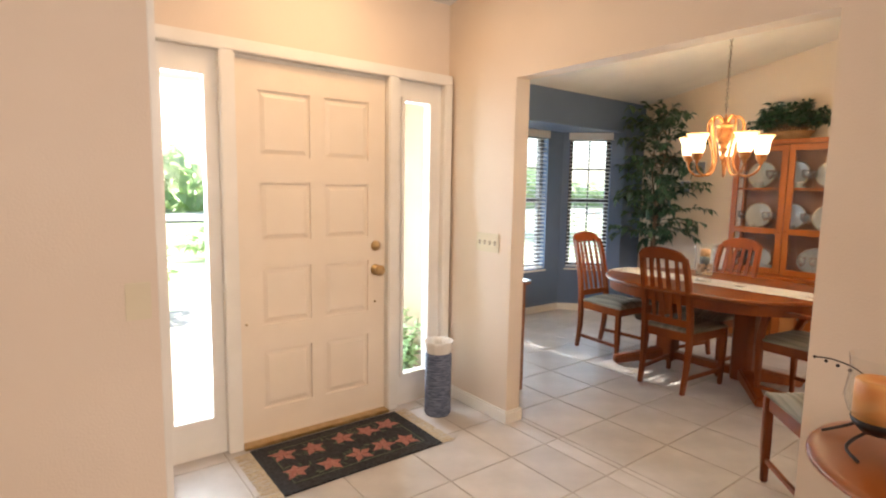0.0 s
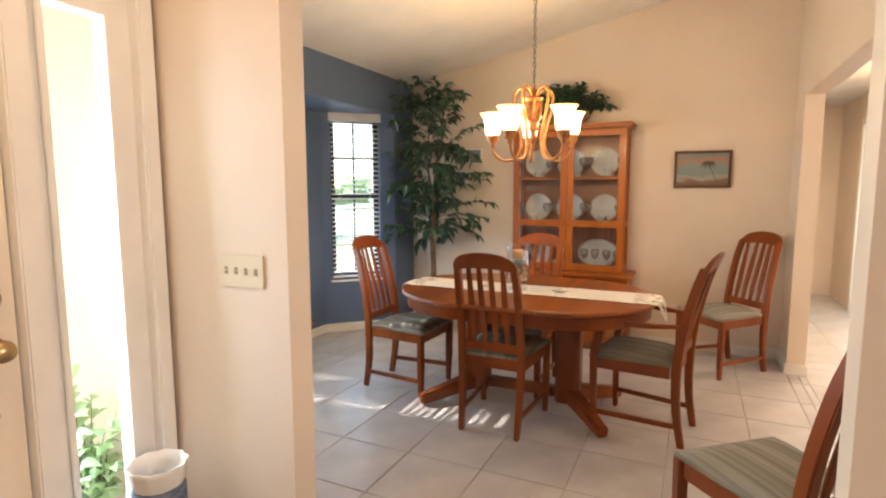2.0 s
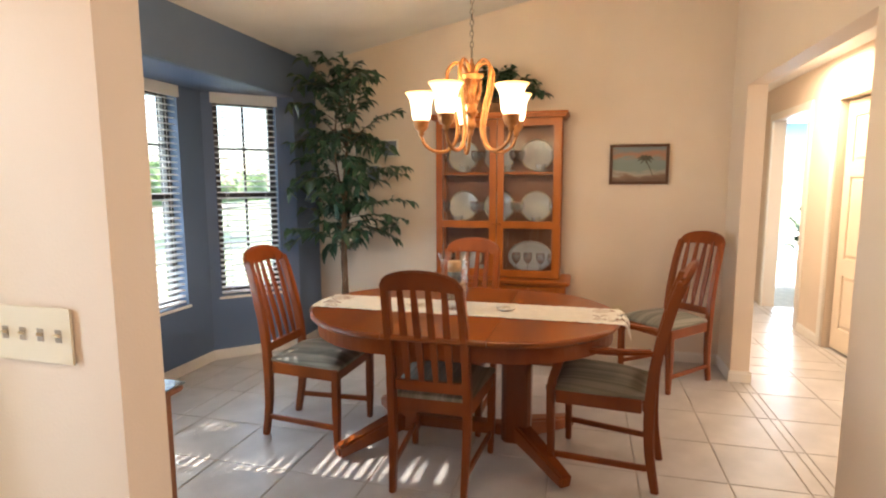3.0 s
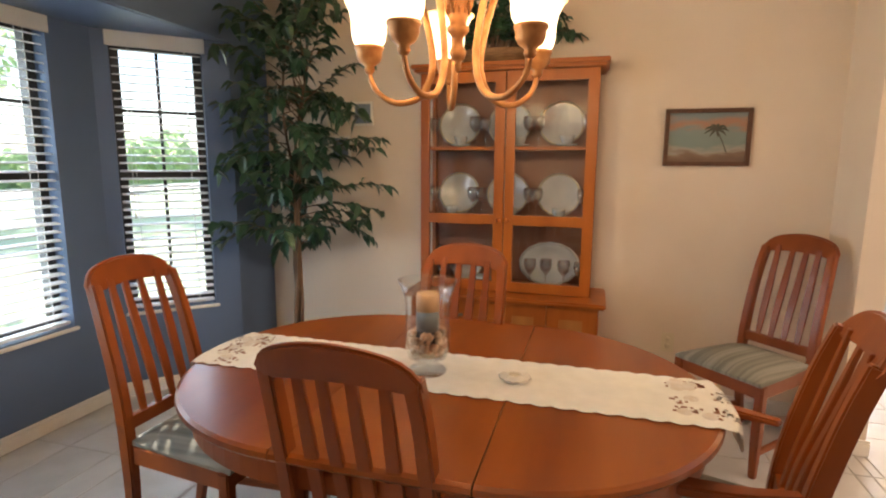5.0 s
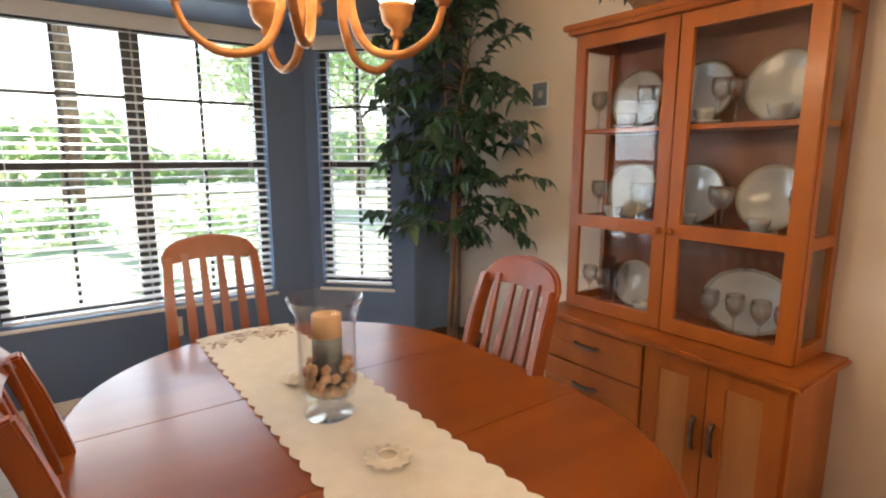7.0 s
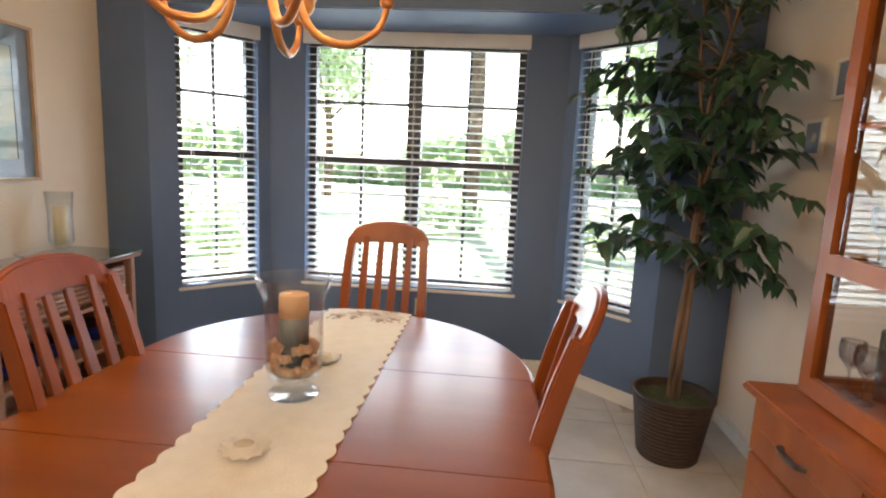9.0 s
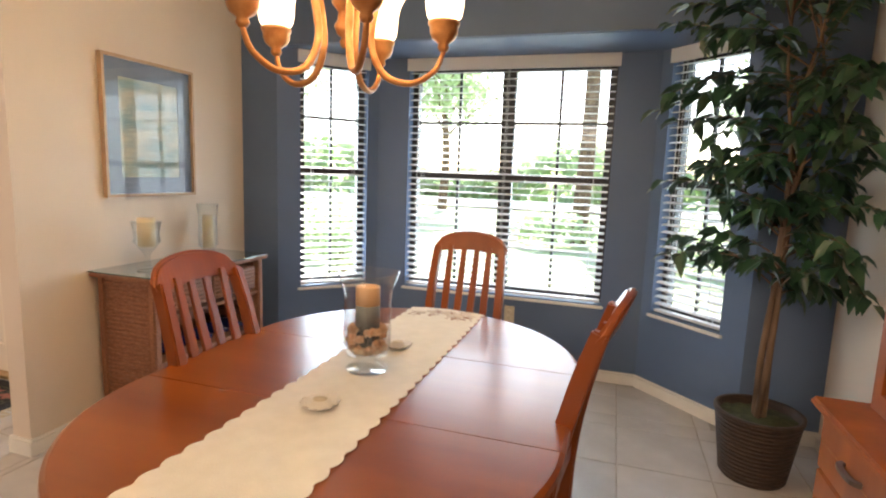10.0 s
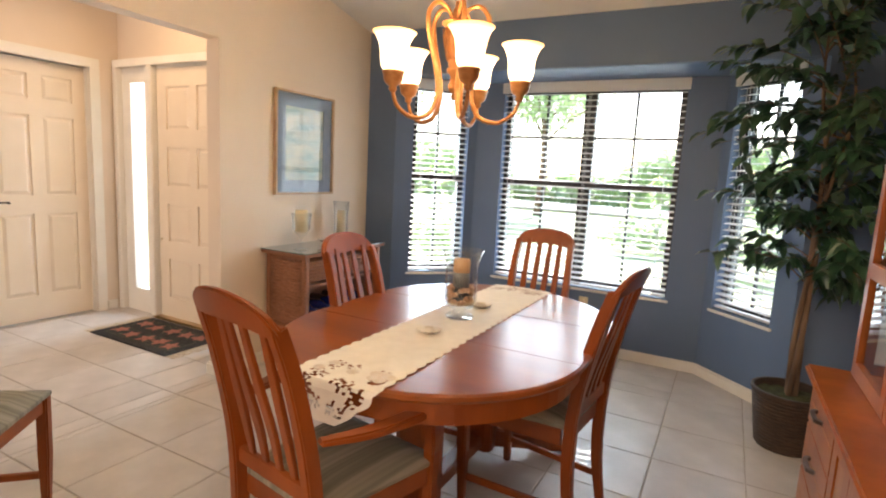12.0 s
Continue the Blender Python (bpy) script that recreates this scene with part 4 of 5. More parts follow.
g = stem_glass(pose(6.33, 2.30, 0.683))
rr = random.Random(3)
for y, z in ((2.39, 0.683), (2.49, 0.683), (2.58, 0.683), (3.10, 0.683), (3.17, 0.683), (2.30, 1.086), (2.555, 1.086), (2.60, 1.086), (2.87, 1.086), (2.92, 1.086), (3.16, 1.086), (2.29, 1.484), (2.56, 1.484), (2.61, 1.484), (2.86, 1.484), (2.91, 1.484), (3.165, 1.484)):
    copy_thing(g, pose(6.37 + rr.uniform(-0.03, 0.03), y, z))
for i, (y, h) in enumerate(((3.13, 0.21), (3.05, 0.19))):
    v = thing("tall_glass_vase", pose(6.46, y, 0.683), "tall clear glass vase inside the china cabinet", "vase")
    bm = B()
    lathe(bm, [(0, 0.0), (0.028, 0.0), (0.030, 0.02), (0.034, h), (0.031, h), (0.026, 0.02), (0, 0.012)], 20)
    part("vase_body", bm, STEM, v, smooth=True)

# greenery helper


def leaf_cards(bm, rr, at, way, size, width=0.56, fold=0.14, droop=0.32):
    way = Vector(way).normalized()
    side = way.cross(Vector((rr.uniform(-.6, .6), rr.uniform(-.6, .6), 1))).normalized()
    up = side.cross(way)
    at = Vector(at)
    P = lambda u, s, h: bm.verts.new(at + way * (u * size) + side * (s * size * width) + up * (h * size) + Vector((0, 0, -droop * u * u * size)))
    c0, c1, c2, c3 = P(0, 0, 0), P(0.38, 0, 0), P(0.72, 0, 0), P(1.0, 0, -0.03)
    for s in (-1, 1):
        a, b = P(0.30, s * 0.5, fold), P(0.66, s * 0.36, fold * 0.8)
        for f in ((c0, c1, a), (c1, c2, b, a), (c2, c3, b)):
            bm.faces.new(f if s > 0 else f[::-1]).smooth = True


def spray(bm, tw, rr, start, end, n, size, sag=0.25, spread=0.6):
    """Leaves along one drooping twig."""
    a, b = Vector(start), Vector(end)
    mid = (a + b) / 2 + Vector((0, 0, sag * (b - a).length))
    pts = curve(a, mid, b, 7)
    sweep(tw, pts, 0.006, 0.006, (0.3, 0.5, 0.1), 4, [1 - 0.1 * i for i in range(8)])
    for i in range(n):
        t = 0.22 + 0.78 * (i + rr.random()) / n
        k = min(6, int(t * 7))
        p = pts[k].lerp(pts[k + 1], min(1, t * 7 - k))
        d = (pts[k + 1] - pts[k]).normalized()
        q = d + Vector((rr.uniform(-spread, spread) * 1.6, rr.uniform(-spread, spread) * 1.6, rr.uniform(-spread, 0.35 * spread)))
        leaf_cards(bm, rr, p, q, size * rr.uniform(0.7, 1.15))


# ficus tree
rr = random.Random(21)
FX, FY = 6.17, 3.98
ficus = thing("ficus_tree", pose(FX, FY, 0), "tall artificial ficus tree with twisted trunks in a dark wicker pot", "potted tree")
bm = B()
lathe(bm, [(0, 0.0), (0.130, 0.0), (0.135, 0.015), (0.174, 0.295), (0.184, 0.30), (0.184, 0.314), (0.165, 0.314), (0.160, 0.275), (0, 0.275)], 48)
for v in bm.verts:
    r = Vector((v.co.x, v.co.y)).length
    if r > 0.12:
        a = math.atan2(v.co.y, v.co.x)
        v.co.x *= 1 + 0.004 * math.sin(a * 24)
        v.co.y *= 1 + 0.004 * math.sin(a * 24)
part("pot", bm, WICKER, ficus, "dark brown woven wicker pot")
pot = ficus.children[0]
for i in range(15):
    z = 0.018 + i * 0.0195
    r = 0.132 + (z - 0.015) / 0.28 * 0.039
    bm = B()
    lathe(bm, [(r + 0.001, z - 0.010), (r + 0.007, z - 0.005), (r + 0.0075, z + 0.003), (r + 0.001, z + 0.008)], 48)
    part("wicker_band", bm, WICKER, pot)
bm = B()
lathe(bm, [(0, 0.290), (0.09, 0.287), (0.160, 0.277)], 30)
for v in bm.verts:
    v.co.z += rr.uniform(-0.006, 0.008)
part("moss", bm, SOIL, ficus, "green moss over the soil")
trunks = []
for k in range(3):
    a = k * 2.094
    pts = []
    for i in range(15):
        t = i / 14
        r = 0.018 + 0.02 * math.sin(t * 9 + k) * t + 0.10 * max(0, t - 0.55) * (1 + 0.5 * k % 2)
        pts.append((r * math.cos(a + t * 5.5) + 0.02 * t, r * math.sin(a + t * 5.5) - 0.02 * t, 0.275 + t * 1.83))
    trunks.append(smooth_path(pts, 3))
    bm = B()
    n = len(trunks[-1])
    sweep(bm, trunks[-1], 0.030, 0.028, (1, 0, 0), 8, [1.05 - 0.75 * i / (n - 1) + 0.05 * math.sin(i * 1.3) for i in range(n)])
    part("trunk", bm, BARK, ficus, "", smooth=True)
leaves, twigs = B(), B()
for i in range(74):
    t = (i + rr.random()) / 74
    z = 0.98 + 1.32 * t
    a = i * 2.39996 + rr.uniform(-0.3, 0.3)
    reach = (0.46 if z < 1.5 else 0.56 - 0.26 * (z - 1.5)) * rr.uniform(0.45, 1.12)
    if 1.30 < z < 1.42:
        reach *= 0.55
    dx, dy = math.cos(a), math.sin(a)
    if dy > 0:
        reach = min(reach, 0.36 / max(dy, 0.01))
    if FX + reach * dx > 6.50:
        reach = (6.50 - FX) / max(dx, 0.01) * 0.92
    tr = trunks[i % 3]
    q = min(tr, key=lambda p: abs(p.z - (z - 0.12)))
    end = Vector((reach * dx - 0.05, reach * dy, z + rr.uniform(-0.20, 0.10) + (0.12 if z > 2.0 else -0.05)))
    end.z = min(end.z, 2.36)
    spray(leaves, twigs, rr, q, end, 17, 0.098, 0.22, 1.2)
for e, zz in (((-0.52, -0.10, 1.98), 2.02), ((-0.44, -0.22, 1.93), 2.0), ((0.02, -0.50, 1.96), 1.9), ((0.16, -0.56, 1.25), 1.35), ((0.10, -0.52, 1.10), 1.3), ((0.20, -0.42, 0.92), 1.25), ((0.05, -0.55, 1.52), 1.62), ((-0.18, -0.12, 2.38), 2.1)):
    q = min(trunks[0], key=lambda p: abs(p.z - (zz - 0.2)))
    spray(leaves, twigs, rr, q, e, 26, 0.078, 0.18, 0.7)
part("crown", leaves, LEAF, ficus, "dense dark green ficus leaves", normals=False)
part("twig", twigs, BARK, ficus)

# ivy in a basket on the cabinet
ivy = thing("ivy_arrangement", pose(6.38, 2.80, 1.928), "bushy green ivy in a low wicker basket on the china cabinet", "plant")
bm = B()
lathe(bm, [(0, 0), (0.09, 0), (0.12, 0.07), (0.125, 0.075), (0.115, 0.078), (0.10, 0.06), (0, 0.055)], 28)
for v in bm.verts:
    v.co.y *= 1.9
part("basket", bm, mat("tan_wicker", (0.20, 0.10, 0.04), (0.36, 0.20, 0.09), 0.7, 50, 1.0, 110, stretch=(0.4, 0.4, 3)), ivy, "tan wicker basket")
leaves, twigs = B(), B()
for i in range(92):
    a = i * 2.39996
    u = rr.uniform(0.25, 1)
    e = (0.13 * math.cos(a) * u - 0.02, 0.44 * math.sin(a) * u - 0.04, max(0.03, 0.34 * math.sqrt(max(0.0, 1 - (u * math.sin(a)) ** 2)) * rr.uniform(0.6, 1.05)))
    spray(leaves, twigs, rr, (0.02 * math.cos(a), 0.12 * math.sin(a), 0.06), e, 15, 0.066, 0.3, 0.9)
part("leaves", leaves, LEAF, ivy, "glossy green ivy leaves", normals=False)
part("stem", twigs, BARK, ivy)

# chandelier
CX, CY, CZ = 4.785, 2.615, 1.545
ch = thing("chandelier", pose(CX, CY, CZ, 0, 0, 21), "antique gold five-arm chandelier with glowing frosted bell shades", "chandelier")
bm = B()
lathe(bm, [(0, 0.085), (0.008, 0.092), (0.010, 0.103), (0.005, 0.112), (0.018, 0.122), (0.024, 0.14), (0.016, 0.155), (0.014, 0.175), (0.022, 0.185), (0.030, 0.195), (0.030, 0.205), (0.022, 0.21),
           (0.028, 0.235), (0.042, 0.29), (0.048, 0.335), (0.044, 0.36), (0.058, 0.368), (0.058, 0.376), (0.03, 0.385), (0.02, 0.395), (0.018, 0.42), (0.010, 0.432), (0.008, 0.452), (0, 0.456)], 24)
part("body", bm, COPPER, ch, "carved antique gold centre column", smooth=True)
bm = B()
for i in range(24):
    a = (i % 12) * 0.5236
    tw = 0.9 if i < 12 else -0.9
    sweep(bm, [((0.030 + 0.021 * math.sin(t * 1.6)) * math.cos(a + tw * t), (0.030 + 0.021 * math.sin(t * 1.6)) * math.sin(a + tw * t), 0.235 + 0.115 * t) for t in (0, .25, .5, .75, 1)], 0.005, 0.005, (0, 0, 1), 5)
part("lattice", bm, COPPER, ch)
SHADE = bpy.data.materials.new("frosted_lamp_glass")
SHADE.use_nodes = True
n, l = SHADE.node_tree.nodes, SHADE.node_tree.links
p = n["Principled BSDF"]
p.inputs["Base Color"].default_value = (0.9, 0.72, 0.45, 1)
p.inputs["Roughness"].default_value = 0.35
tc, sp, rp = n.new("ShaderNodeTexCoord"), n.new("ShaderNodeSeparateXYZ"), n.new("ShaderNodeValToRGB")
l.new(tc.outputs["Object"], sp.inputs[0])
mr = n.new("ShaderNodeMapRange")
mr.inputs["From Min"].default_value, mr.inputs["From Max"].default_value = 0.02, 0.13
l.new(sp.outputs[2], mr.inputs[0]), l.new(mr.outputs[0], rp.inputs[0])
e = rp.color_ramp.elements
e[0].position, e[0].color = 0.0, (1.0, 0.80, 0.52, 1)
e[1].position, e[1].color = 1.0, (0.75, 0.38, 0.10, 1)
q = rp.color_ramp.elements.new(0.72)
q.color = (1.0, 0.78, 0.48, 1)
l.new(rp.outputs[0], p.inputs["Emission Color"])
p.inputs["Emission Strength"].default_value = 1.25
for i in range(5):
    m = Matrix.Rotation(radians(72 * i), 4, "Z")
    bm = B()
    path = smooth_path([(0.020, 0, 0.385), (0.045, 0, 0.425), (0.088, 0, 0.434), (0.122, 0, 0.39), (0.113, 0, 0.31), (0.082, 0, 0.20), (0.070, 0, 0.10), (0.105, 0, 0.025), (0.175, 0, 0.008), (0.232, 0, 0.040), (0.252, 0, 0.080), (0.255, 0, 0.106)], 4)
    k = len(path)
    sweep(bm, path, 0.019, 0.019, (0, 1, 0), 10, [0.75 + 0.35 * math.sin(j / (k - 1) * 3.1) - 0.15 * (j / (k - 1)) for j in range(k)])
    arm = part("arm", bm, COPPER, ch, "", smooth=True)
    arm.matrix_basis = m
    bm = B()
    lathe(bm, [(0, 0.060), (0.010, 0.062), (0.016, 0.072), (0.013, 0.082), (0.030, 0.094), (0.036, 0.108), (0.037, 0.124), (0.041, 0.128), (0.041, 0.136), (0, 0.138)], 20, Matrix.Translation((0.255, 0, 0.028)))
    part("cup", bm, COPPER, arm, "", smooth=True)
    bm = B()
    lathe(bm, [(0, 0.0), (0.036, 0.0), (0.045, 0.012), (0.049, 0.035), (0.050, 0.065), (0.056, 0.095), (0.070, 0.122), (0.080, 0.132), (0.077, 0.132), (0.067, 0.122), (0.053, 0.095), (0.047, 0.065), (0.046, 0.035), (0.0, 0.006)], 28)
    s = part("shade", bm, SHADE, arm, "glowing frosted bell glass shade", smooth=True)
    s.matrix_basis = pose(0.255, 0, 0.167)
    s.visible_shadow = False
    L = new("chandelier_bulb", bpy.data.lights.new("chandelier_bulb", "POINT"))
    L.data.energy, L.data.shadow_soft_size, L.data.color = 2.0, 0.03, (1.0, 0.74, 0.44)
    L.parent = None
    L.matrix_world = ch.matrix_world @ m @ Matrix.Translation((0.255, 0, 0.253))
zc = ceil_z(CY) - CZ
bm = B()
k = 0
z = 0.452
while z < zc - 0.03:
    mm = Matrix.Translation((0, 0, z)) @ Matrix.Rotation(radians(90 * (k % 2)), 4, "Z") @ Matrix.Rotation(radians(4 * math.sin(k)), 4, "X")
    big = 1.9 if k == 0 else 1.0
    ring = [mm @ Vector((0.009 * big * math.cos(a), 0, 0.016 * big * (math.sin(a) + 1) - 0.002)) for a in [radians(36 * j) for j in range(11)]]
    sweep(bm, ring, 0.0035, 0.0035, (0, 1, 0), 5)
    z += 0.052 if k == 0 else 0.0255
    k += 1
part("chain", bm, BRONZE, ch, "dark hanging chain")
bm = B()
sweep(bm, smooth_path([(0.006 * math.sin(j * 1.1), 0.006 * math.cos(j * 1.3), 0.46 + (zc - 0.47) * j / 12) for j in range(13)], 2), 0.005, 0.005, (1, 0, 0), 5)
part("cord", bm, mat("ivory_cord", (0.45, 0.36, 0.26), (0.5, 0.4, 0.3), 0.5, 9), ch)
bm = B()
lathe(bm, [(0, zc - 0.035), (0.02, zc - 0.033), (0.055, zc - 0.018), (0.06, zc + 0.01), (0, zc + 0.012)], 24)
part("canopy", bm, COPPER, ch, smooth=True)

# framed pictures


def framed(name, m, w, h, fw, fm, depth, label, cat="picture"):
    """Local x across, z up, the wall behind at y=0, facing -y."""
    f = thing(name, m, label, cat)
    bm = B()
    cell_wall(bm, "y", -depth, -0.002, -w / 2, w / 2, -h / 2, h / 2, [(-w / 2 + fw, w / 2 - fw, -h / 2 + fw, h / 2 - fw)])
    part("picture_frame", bm, fm, f, "", 0.0)
    return f


def plane_y(bm, x0, x1, z0, z1, y, th=0.003):
    box(bm, x0, x1, y, y + th, z0, z1)


pic = framed("painting", pose(6.558, 1.672, 1.538, 0, 0, -90), 0.43, 0.305, 0.022, mat("dark_walnut_frame", (0.07, 0.03, 0.015), (0.12, 0.05, 0.025), 0.4, 20), 0.022,
             "small seascape painting with a palm in a dark wooden frame", "painting")
bm = B()
plane_y(bm, -0.193, 0.193, -0.131, 0.131, -0.010)
CAN = bpy.data.materials.new("seascape_canvas")
CAN.use_nodes = True
n, l = CAN.node_tree.nodes, CAN.node_tree.links
tc, sp, ns, ad, rp = n.new("ShaderNodeTexCoord"), n.new("ShaderNodeSeparateXYZ"), n.new("ShaderNodeTexNoise"), n.new("ShaderNodeMath"), n.new("ShaderNodeValToRGB")
mp = n.new("ShaderNodeMapping")
mp.inputs["Scale"].default_value, mp.inputs["Rotation"].default_value = (6, 1, 18), (0, 0.35, 0)
l.new(tc.outputs["Object"], sp.inputs[0]), l.new(tc.outputs["Object"], mp.inputs[0]), l.new(mp.outputs[0], ns.inputs[0])
ns.inputs["Scale"].default_value = 1.2
mu = n.new("ShaderNodeMath")
mu.operation = "MULTIPLY_ADD"
mu.inputs[1].default_value, mu.inputs[2].default_value = 3.6, 0.28
l.new(sp.outputs[2], mu.inputs[0])
l.new(mu.outputs[0], ad.inputs[0])
m2 = n.new("ShaderNodeMath")
m2.operation = "MULTIPLY"
m2.inputs[1].default_value = 0.42
l.new(ns.outputs[0], m2.inputs[0]), l.new(m2.outputs[0], ad.inputs[1]), l.new(ad.outputs[0], rp.inputs[0])
for i, (pp, c) in enumerate(((0.0, (0.16, 0.10, 0.07)), (0.16, (0.22, 0.14, 0.10)), (0.24, (0.36, 0.33, 0.29)), (0.36, (0.20, 0.26, 0.24)), (0.62, (0.22, 0.27, 0.26)), (0.74, (0.40, 0.20, 0.13)), (0.9, (0.20, 0.24, 0.25)))):
    el = rp.color_ramp.elements[i] if i < 2 else rp.color_ramp.elements.new(pp)
    el.position, el.color = pp, (*c, 1)
l.new(rp.outputs[0], n["Principled BSDF"].inputs["Base Color"])
n["Principled BSDF"].inputs["Roughness"].default_value = 0.5
part("canvas", bm, CAN, pic, "muted seascape with pink clouds")
bm = B()
sweep(bm, curve((0.10, -0.012, -0.08), (0.07, -0.012, 0.0), (0.045, -0.012, 0.045), 6), 0.005, 0.002, (1, 0, 0))
for i in range(9):
    a = radians(i * 40)
    sweep(bm, curve((0.045, -0.012, 0.045), (0.045 + 0.04 * math.cos(a), -0.012, 0.055 + 0.03 * math.sin(a)), (0.045 + 0.062 * math.cos(a), -0.012, 0.03 + 0.03 * math.sin(a)), 4), 0.012, 0.0015, (0, 0, 1), 4, [0.4, 1, 1, 0.7, 0.2])
part("painted_palm", bm, mat("dark_paint", (0.05, 0.06, 0.04), (0.09, 0.08, 0.06), 0.5, 20), pic, "dark painted palm tree")

art = framed("framed_print", pose(3.072, 3.64, 1.497, 0, 0, 90), 0.585, 0.70, 0.014, mat("pale_frame_wood", (0.46, 0.30, 0.18), (0.58, 0.40, 0.26), 0.4, 12), 0.03, "large coastal print in a thin pale wood frame, blue-grey mat", "picture")
bm = B()
cell_wall(bm, "y", -0.012, -0.004, -0.278, 0.278, -0.335, 0.335, [(-0.19, 0.19, -0.25, 0.25)])
part("mat_board", bm, mat("blue_grey_mat", (0.20, 0.25, 0.33), (0.23, 0.28, 0.36), 0.8, 20), art, "blue-grey picture mat")
bm = B()
plane_y(bm, -0.19, 0.19, -0.25, 0.25, -0.008)
PR = mat("coastal_print_paper", (0.20, 0.34, 0.36), (0.60, 0.56, 0.42), 0.7, 5, stretch=(1, 1, 2.5))
part("print", bm, PR, art, "soft blue and sand coloured print")
bm = B()
bm.faces.new([bm.verts.new(q) for q in ((-0.279, -0.017, -0.336), (0.279, -0.017, -0.336), (0.279, -0.017, 0.336), (-0.279, -0.017, 0.336))])
part("glazing", bm, GLASS, art, "", normals=False)
for y, z, w, h in ((3.855, 1.488, 0.14, 0.15), (3.695, 1.70, 0.14, 0.15)):
    s = framed("small_frame", pose(6.558, y, z, 0, 0, -90), w, h, 0.014, TRIM, 0.018, "small white framed square shell print on the cream wall", "picture")
    s["group"] = "small framed prints beside the cabinet"
    bm = B()
    plane_y(bm, -w / 2 + 0.014, w / 2 - 0.014, -h / 2 + 0.014, h / 2 - 0.014, -0.009)
    part("print", bm, mat("blue_grey_print", (0.16, 0.2, 0.28), (0.22, 0.27, 0.36), 0.6, 20), s, "blue-grey print")
    bm = B()
    lathe(bm, [(0, 0), (0.022, 0), (0.018, 0.003), (0, 0.004)], 18, pose(0, -0.009, 0, 90))
    part("shell_motif", bm, PORCELAIN, s, "pale round shell")


def wallplate(name, m, w, h, label, toggles=(), sockets=()):
    s = thing(name, m, label, "light switch" if toggles else "power outlet")
    bm = B()
    box(bm, -w / 2, w / 2, -0.006, -0.001, -h / 2, h / 2)
    part("plate", bm, CREAMPL, s, "", 0.002)
    for x in toggles:
        bm = B()
        sweep(bm, [(x, -0.006, 0.0), (x, -0.017, 0.006)], 0.009, 0.006, (1, 0, 0), 4, [1, 0.8])
        part("toggle", bm, CREAMPL, s)
        # thin raised patch: the slot's shade is put into its brown colour
        bm = B()
        box(bm, x - 0.008, x + 0.008, -0.0068, -0.0055, -0.013, 0.013)
        part("toggle_slot", bm, mat("shadowed_slot", (0.30, 0.25, 0.19), None, 0.6) if "shadowed_slot" not in bpy.data.materials else bpy.data.materials["shadowed_slot"], s)
    for z in sockets:
        bm = B()
        lathe(bm, [(0, 0), (0.016, 0), (0.015, 0.003), (0, 0.003)], 14, pose(0, -0.006, z, 90))
        part("socket", bm, CREAMPL, s)
        # raised slivers in the same brown, which carries the shade of the slots
        bm = B()
        for x in (-0.006, 0.006):
            box(bm, x - 0.001, x + 0.001, -0.0098, -0.0085, z - 0.003, z + 0.006)
        part("socket_slot", bm, bpy.data.materials["shadowed_slot"], s)
    return s


wallplate("light_switch", pose(2.959, 3.135, 1.098, 0, 0, -90), 0.205, 0.115, "ivory four-toggle light switch plate on the cream wall", (-0.069, -0.023, 0.023, 0.069))
wallplate("light_switch", pose(0.975, 2.499, 1.07, 0, 0, 0), 0.07, 0.115, "ivory rocker light switch on the cream foyer wall")["category"] = "light switch"
wallplate("power_outlet", pose(6.559, 1.79, 0.367, 0, 0, -90), 0.07, 0.115, "ivory double power outlet low on the cream wall", (), (-0.02, 0.02))
wallplate("power_outlet", pose(4.845, 4.894, 0.385, 0, 0, 0), 0.07, 0.115, "ivory double power outlet low on the blue wall", (), (-0.02, 0.02))

# buffet
buf = thing("wicker_sideboard", pose(0, 0, 0), "low woven brown sideboard with glass top, drawers and wine rack", "sideboard")
bx0, bx1, by0, by1, bt = 3.10, 3.45, 3.265, 4.085, 0.77
REED = mat("woven_brown_reed", (0.20, 0.075, 0.035), (0.34, 0.15, 0.08), 0.6, 60, 1.0, 100, stretch=(1, 1, 4))
for x in (bx0, bx1 - 0.04):
    for y in (by0, by1 - 0.04):
        bm = B()
        box(bm, x, x + 0.04, y, y + 0.04, 0, bt)
        part("leg", bm, REED, buf, "", 0.006)
for y in (by0 + 0.01, by1 - 0.03):
    bm = B()
    box(bm, bx0 + 0.04, bx1 - 0.04, y, y + 0.015, 0.08, bt)
    side = part("side_panel", bm, REED, buf, "woven reed side panel")
    for i in range(30):
        bm = B()
        z = 0.09 + i * 0.0225
        sweep(bm, smooth_path([(bx0 + 0.04 + (bx1 - bx0 - 0.08) * j / 6, y - 0.002 + 0.004 * (-1) ** (i + j), z) for j in range(7)], 2), 0.016, 0.007, (0, 0, 1), 6)
        part("reed", bm, REED, side)
for z in (0.08, 0.34, 0.56):
    bm = B()
    box(bm, bx0 + 0.01, bx1 - 0.012, by0 + 0.026, by1 - 0.031, z, z + 0.018)
    part("shelf", bm, REED, buf)
bm = B()
box(bm, bx0 + 0.0, bx0 + 0.012, by0 + 0.041, by1 - 0.041, 0.098, bt)
part("back", bm, REED, buf)
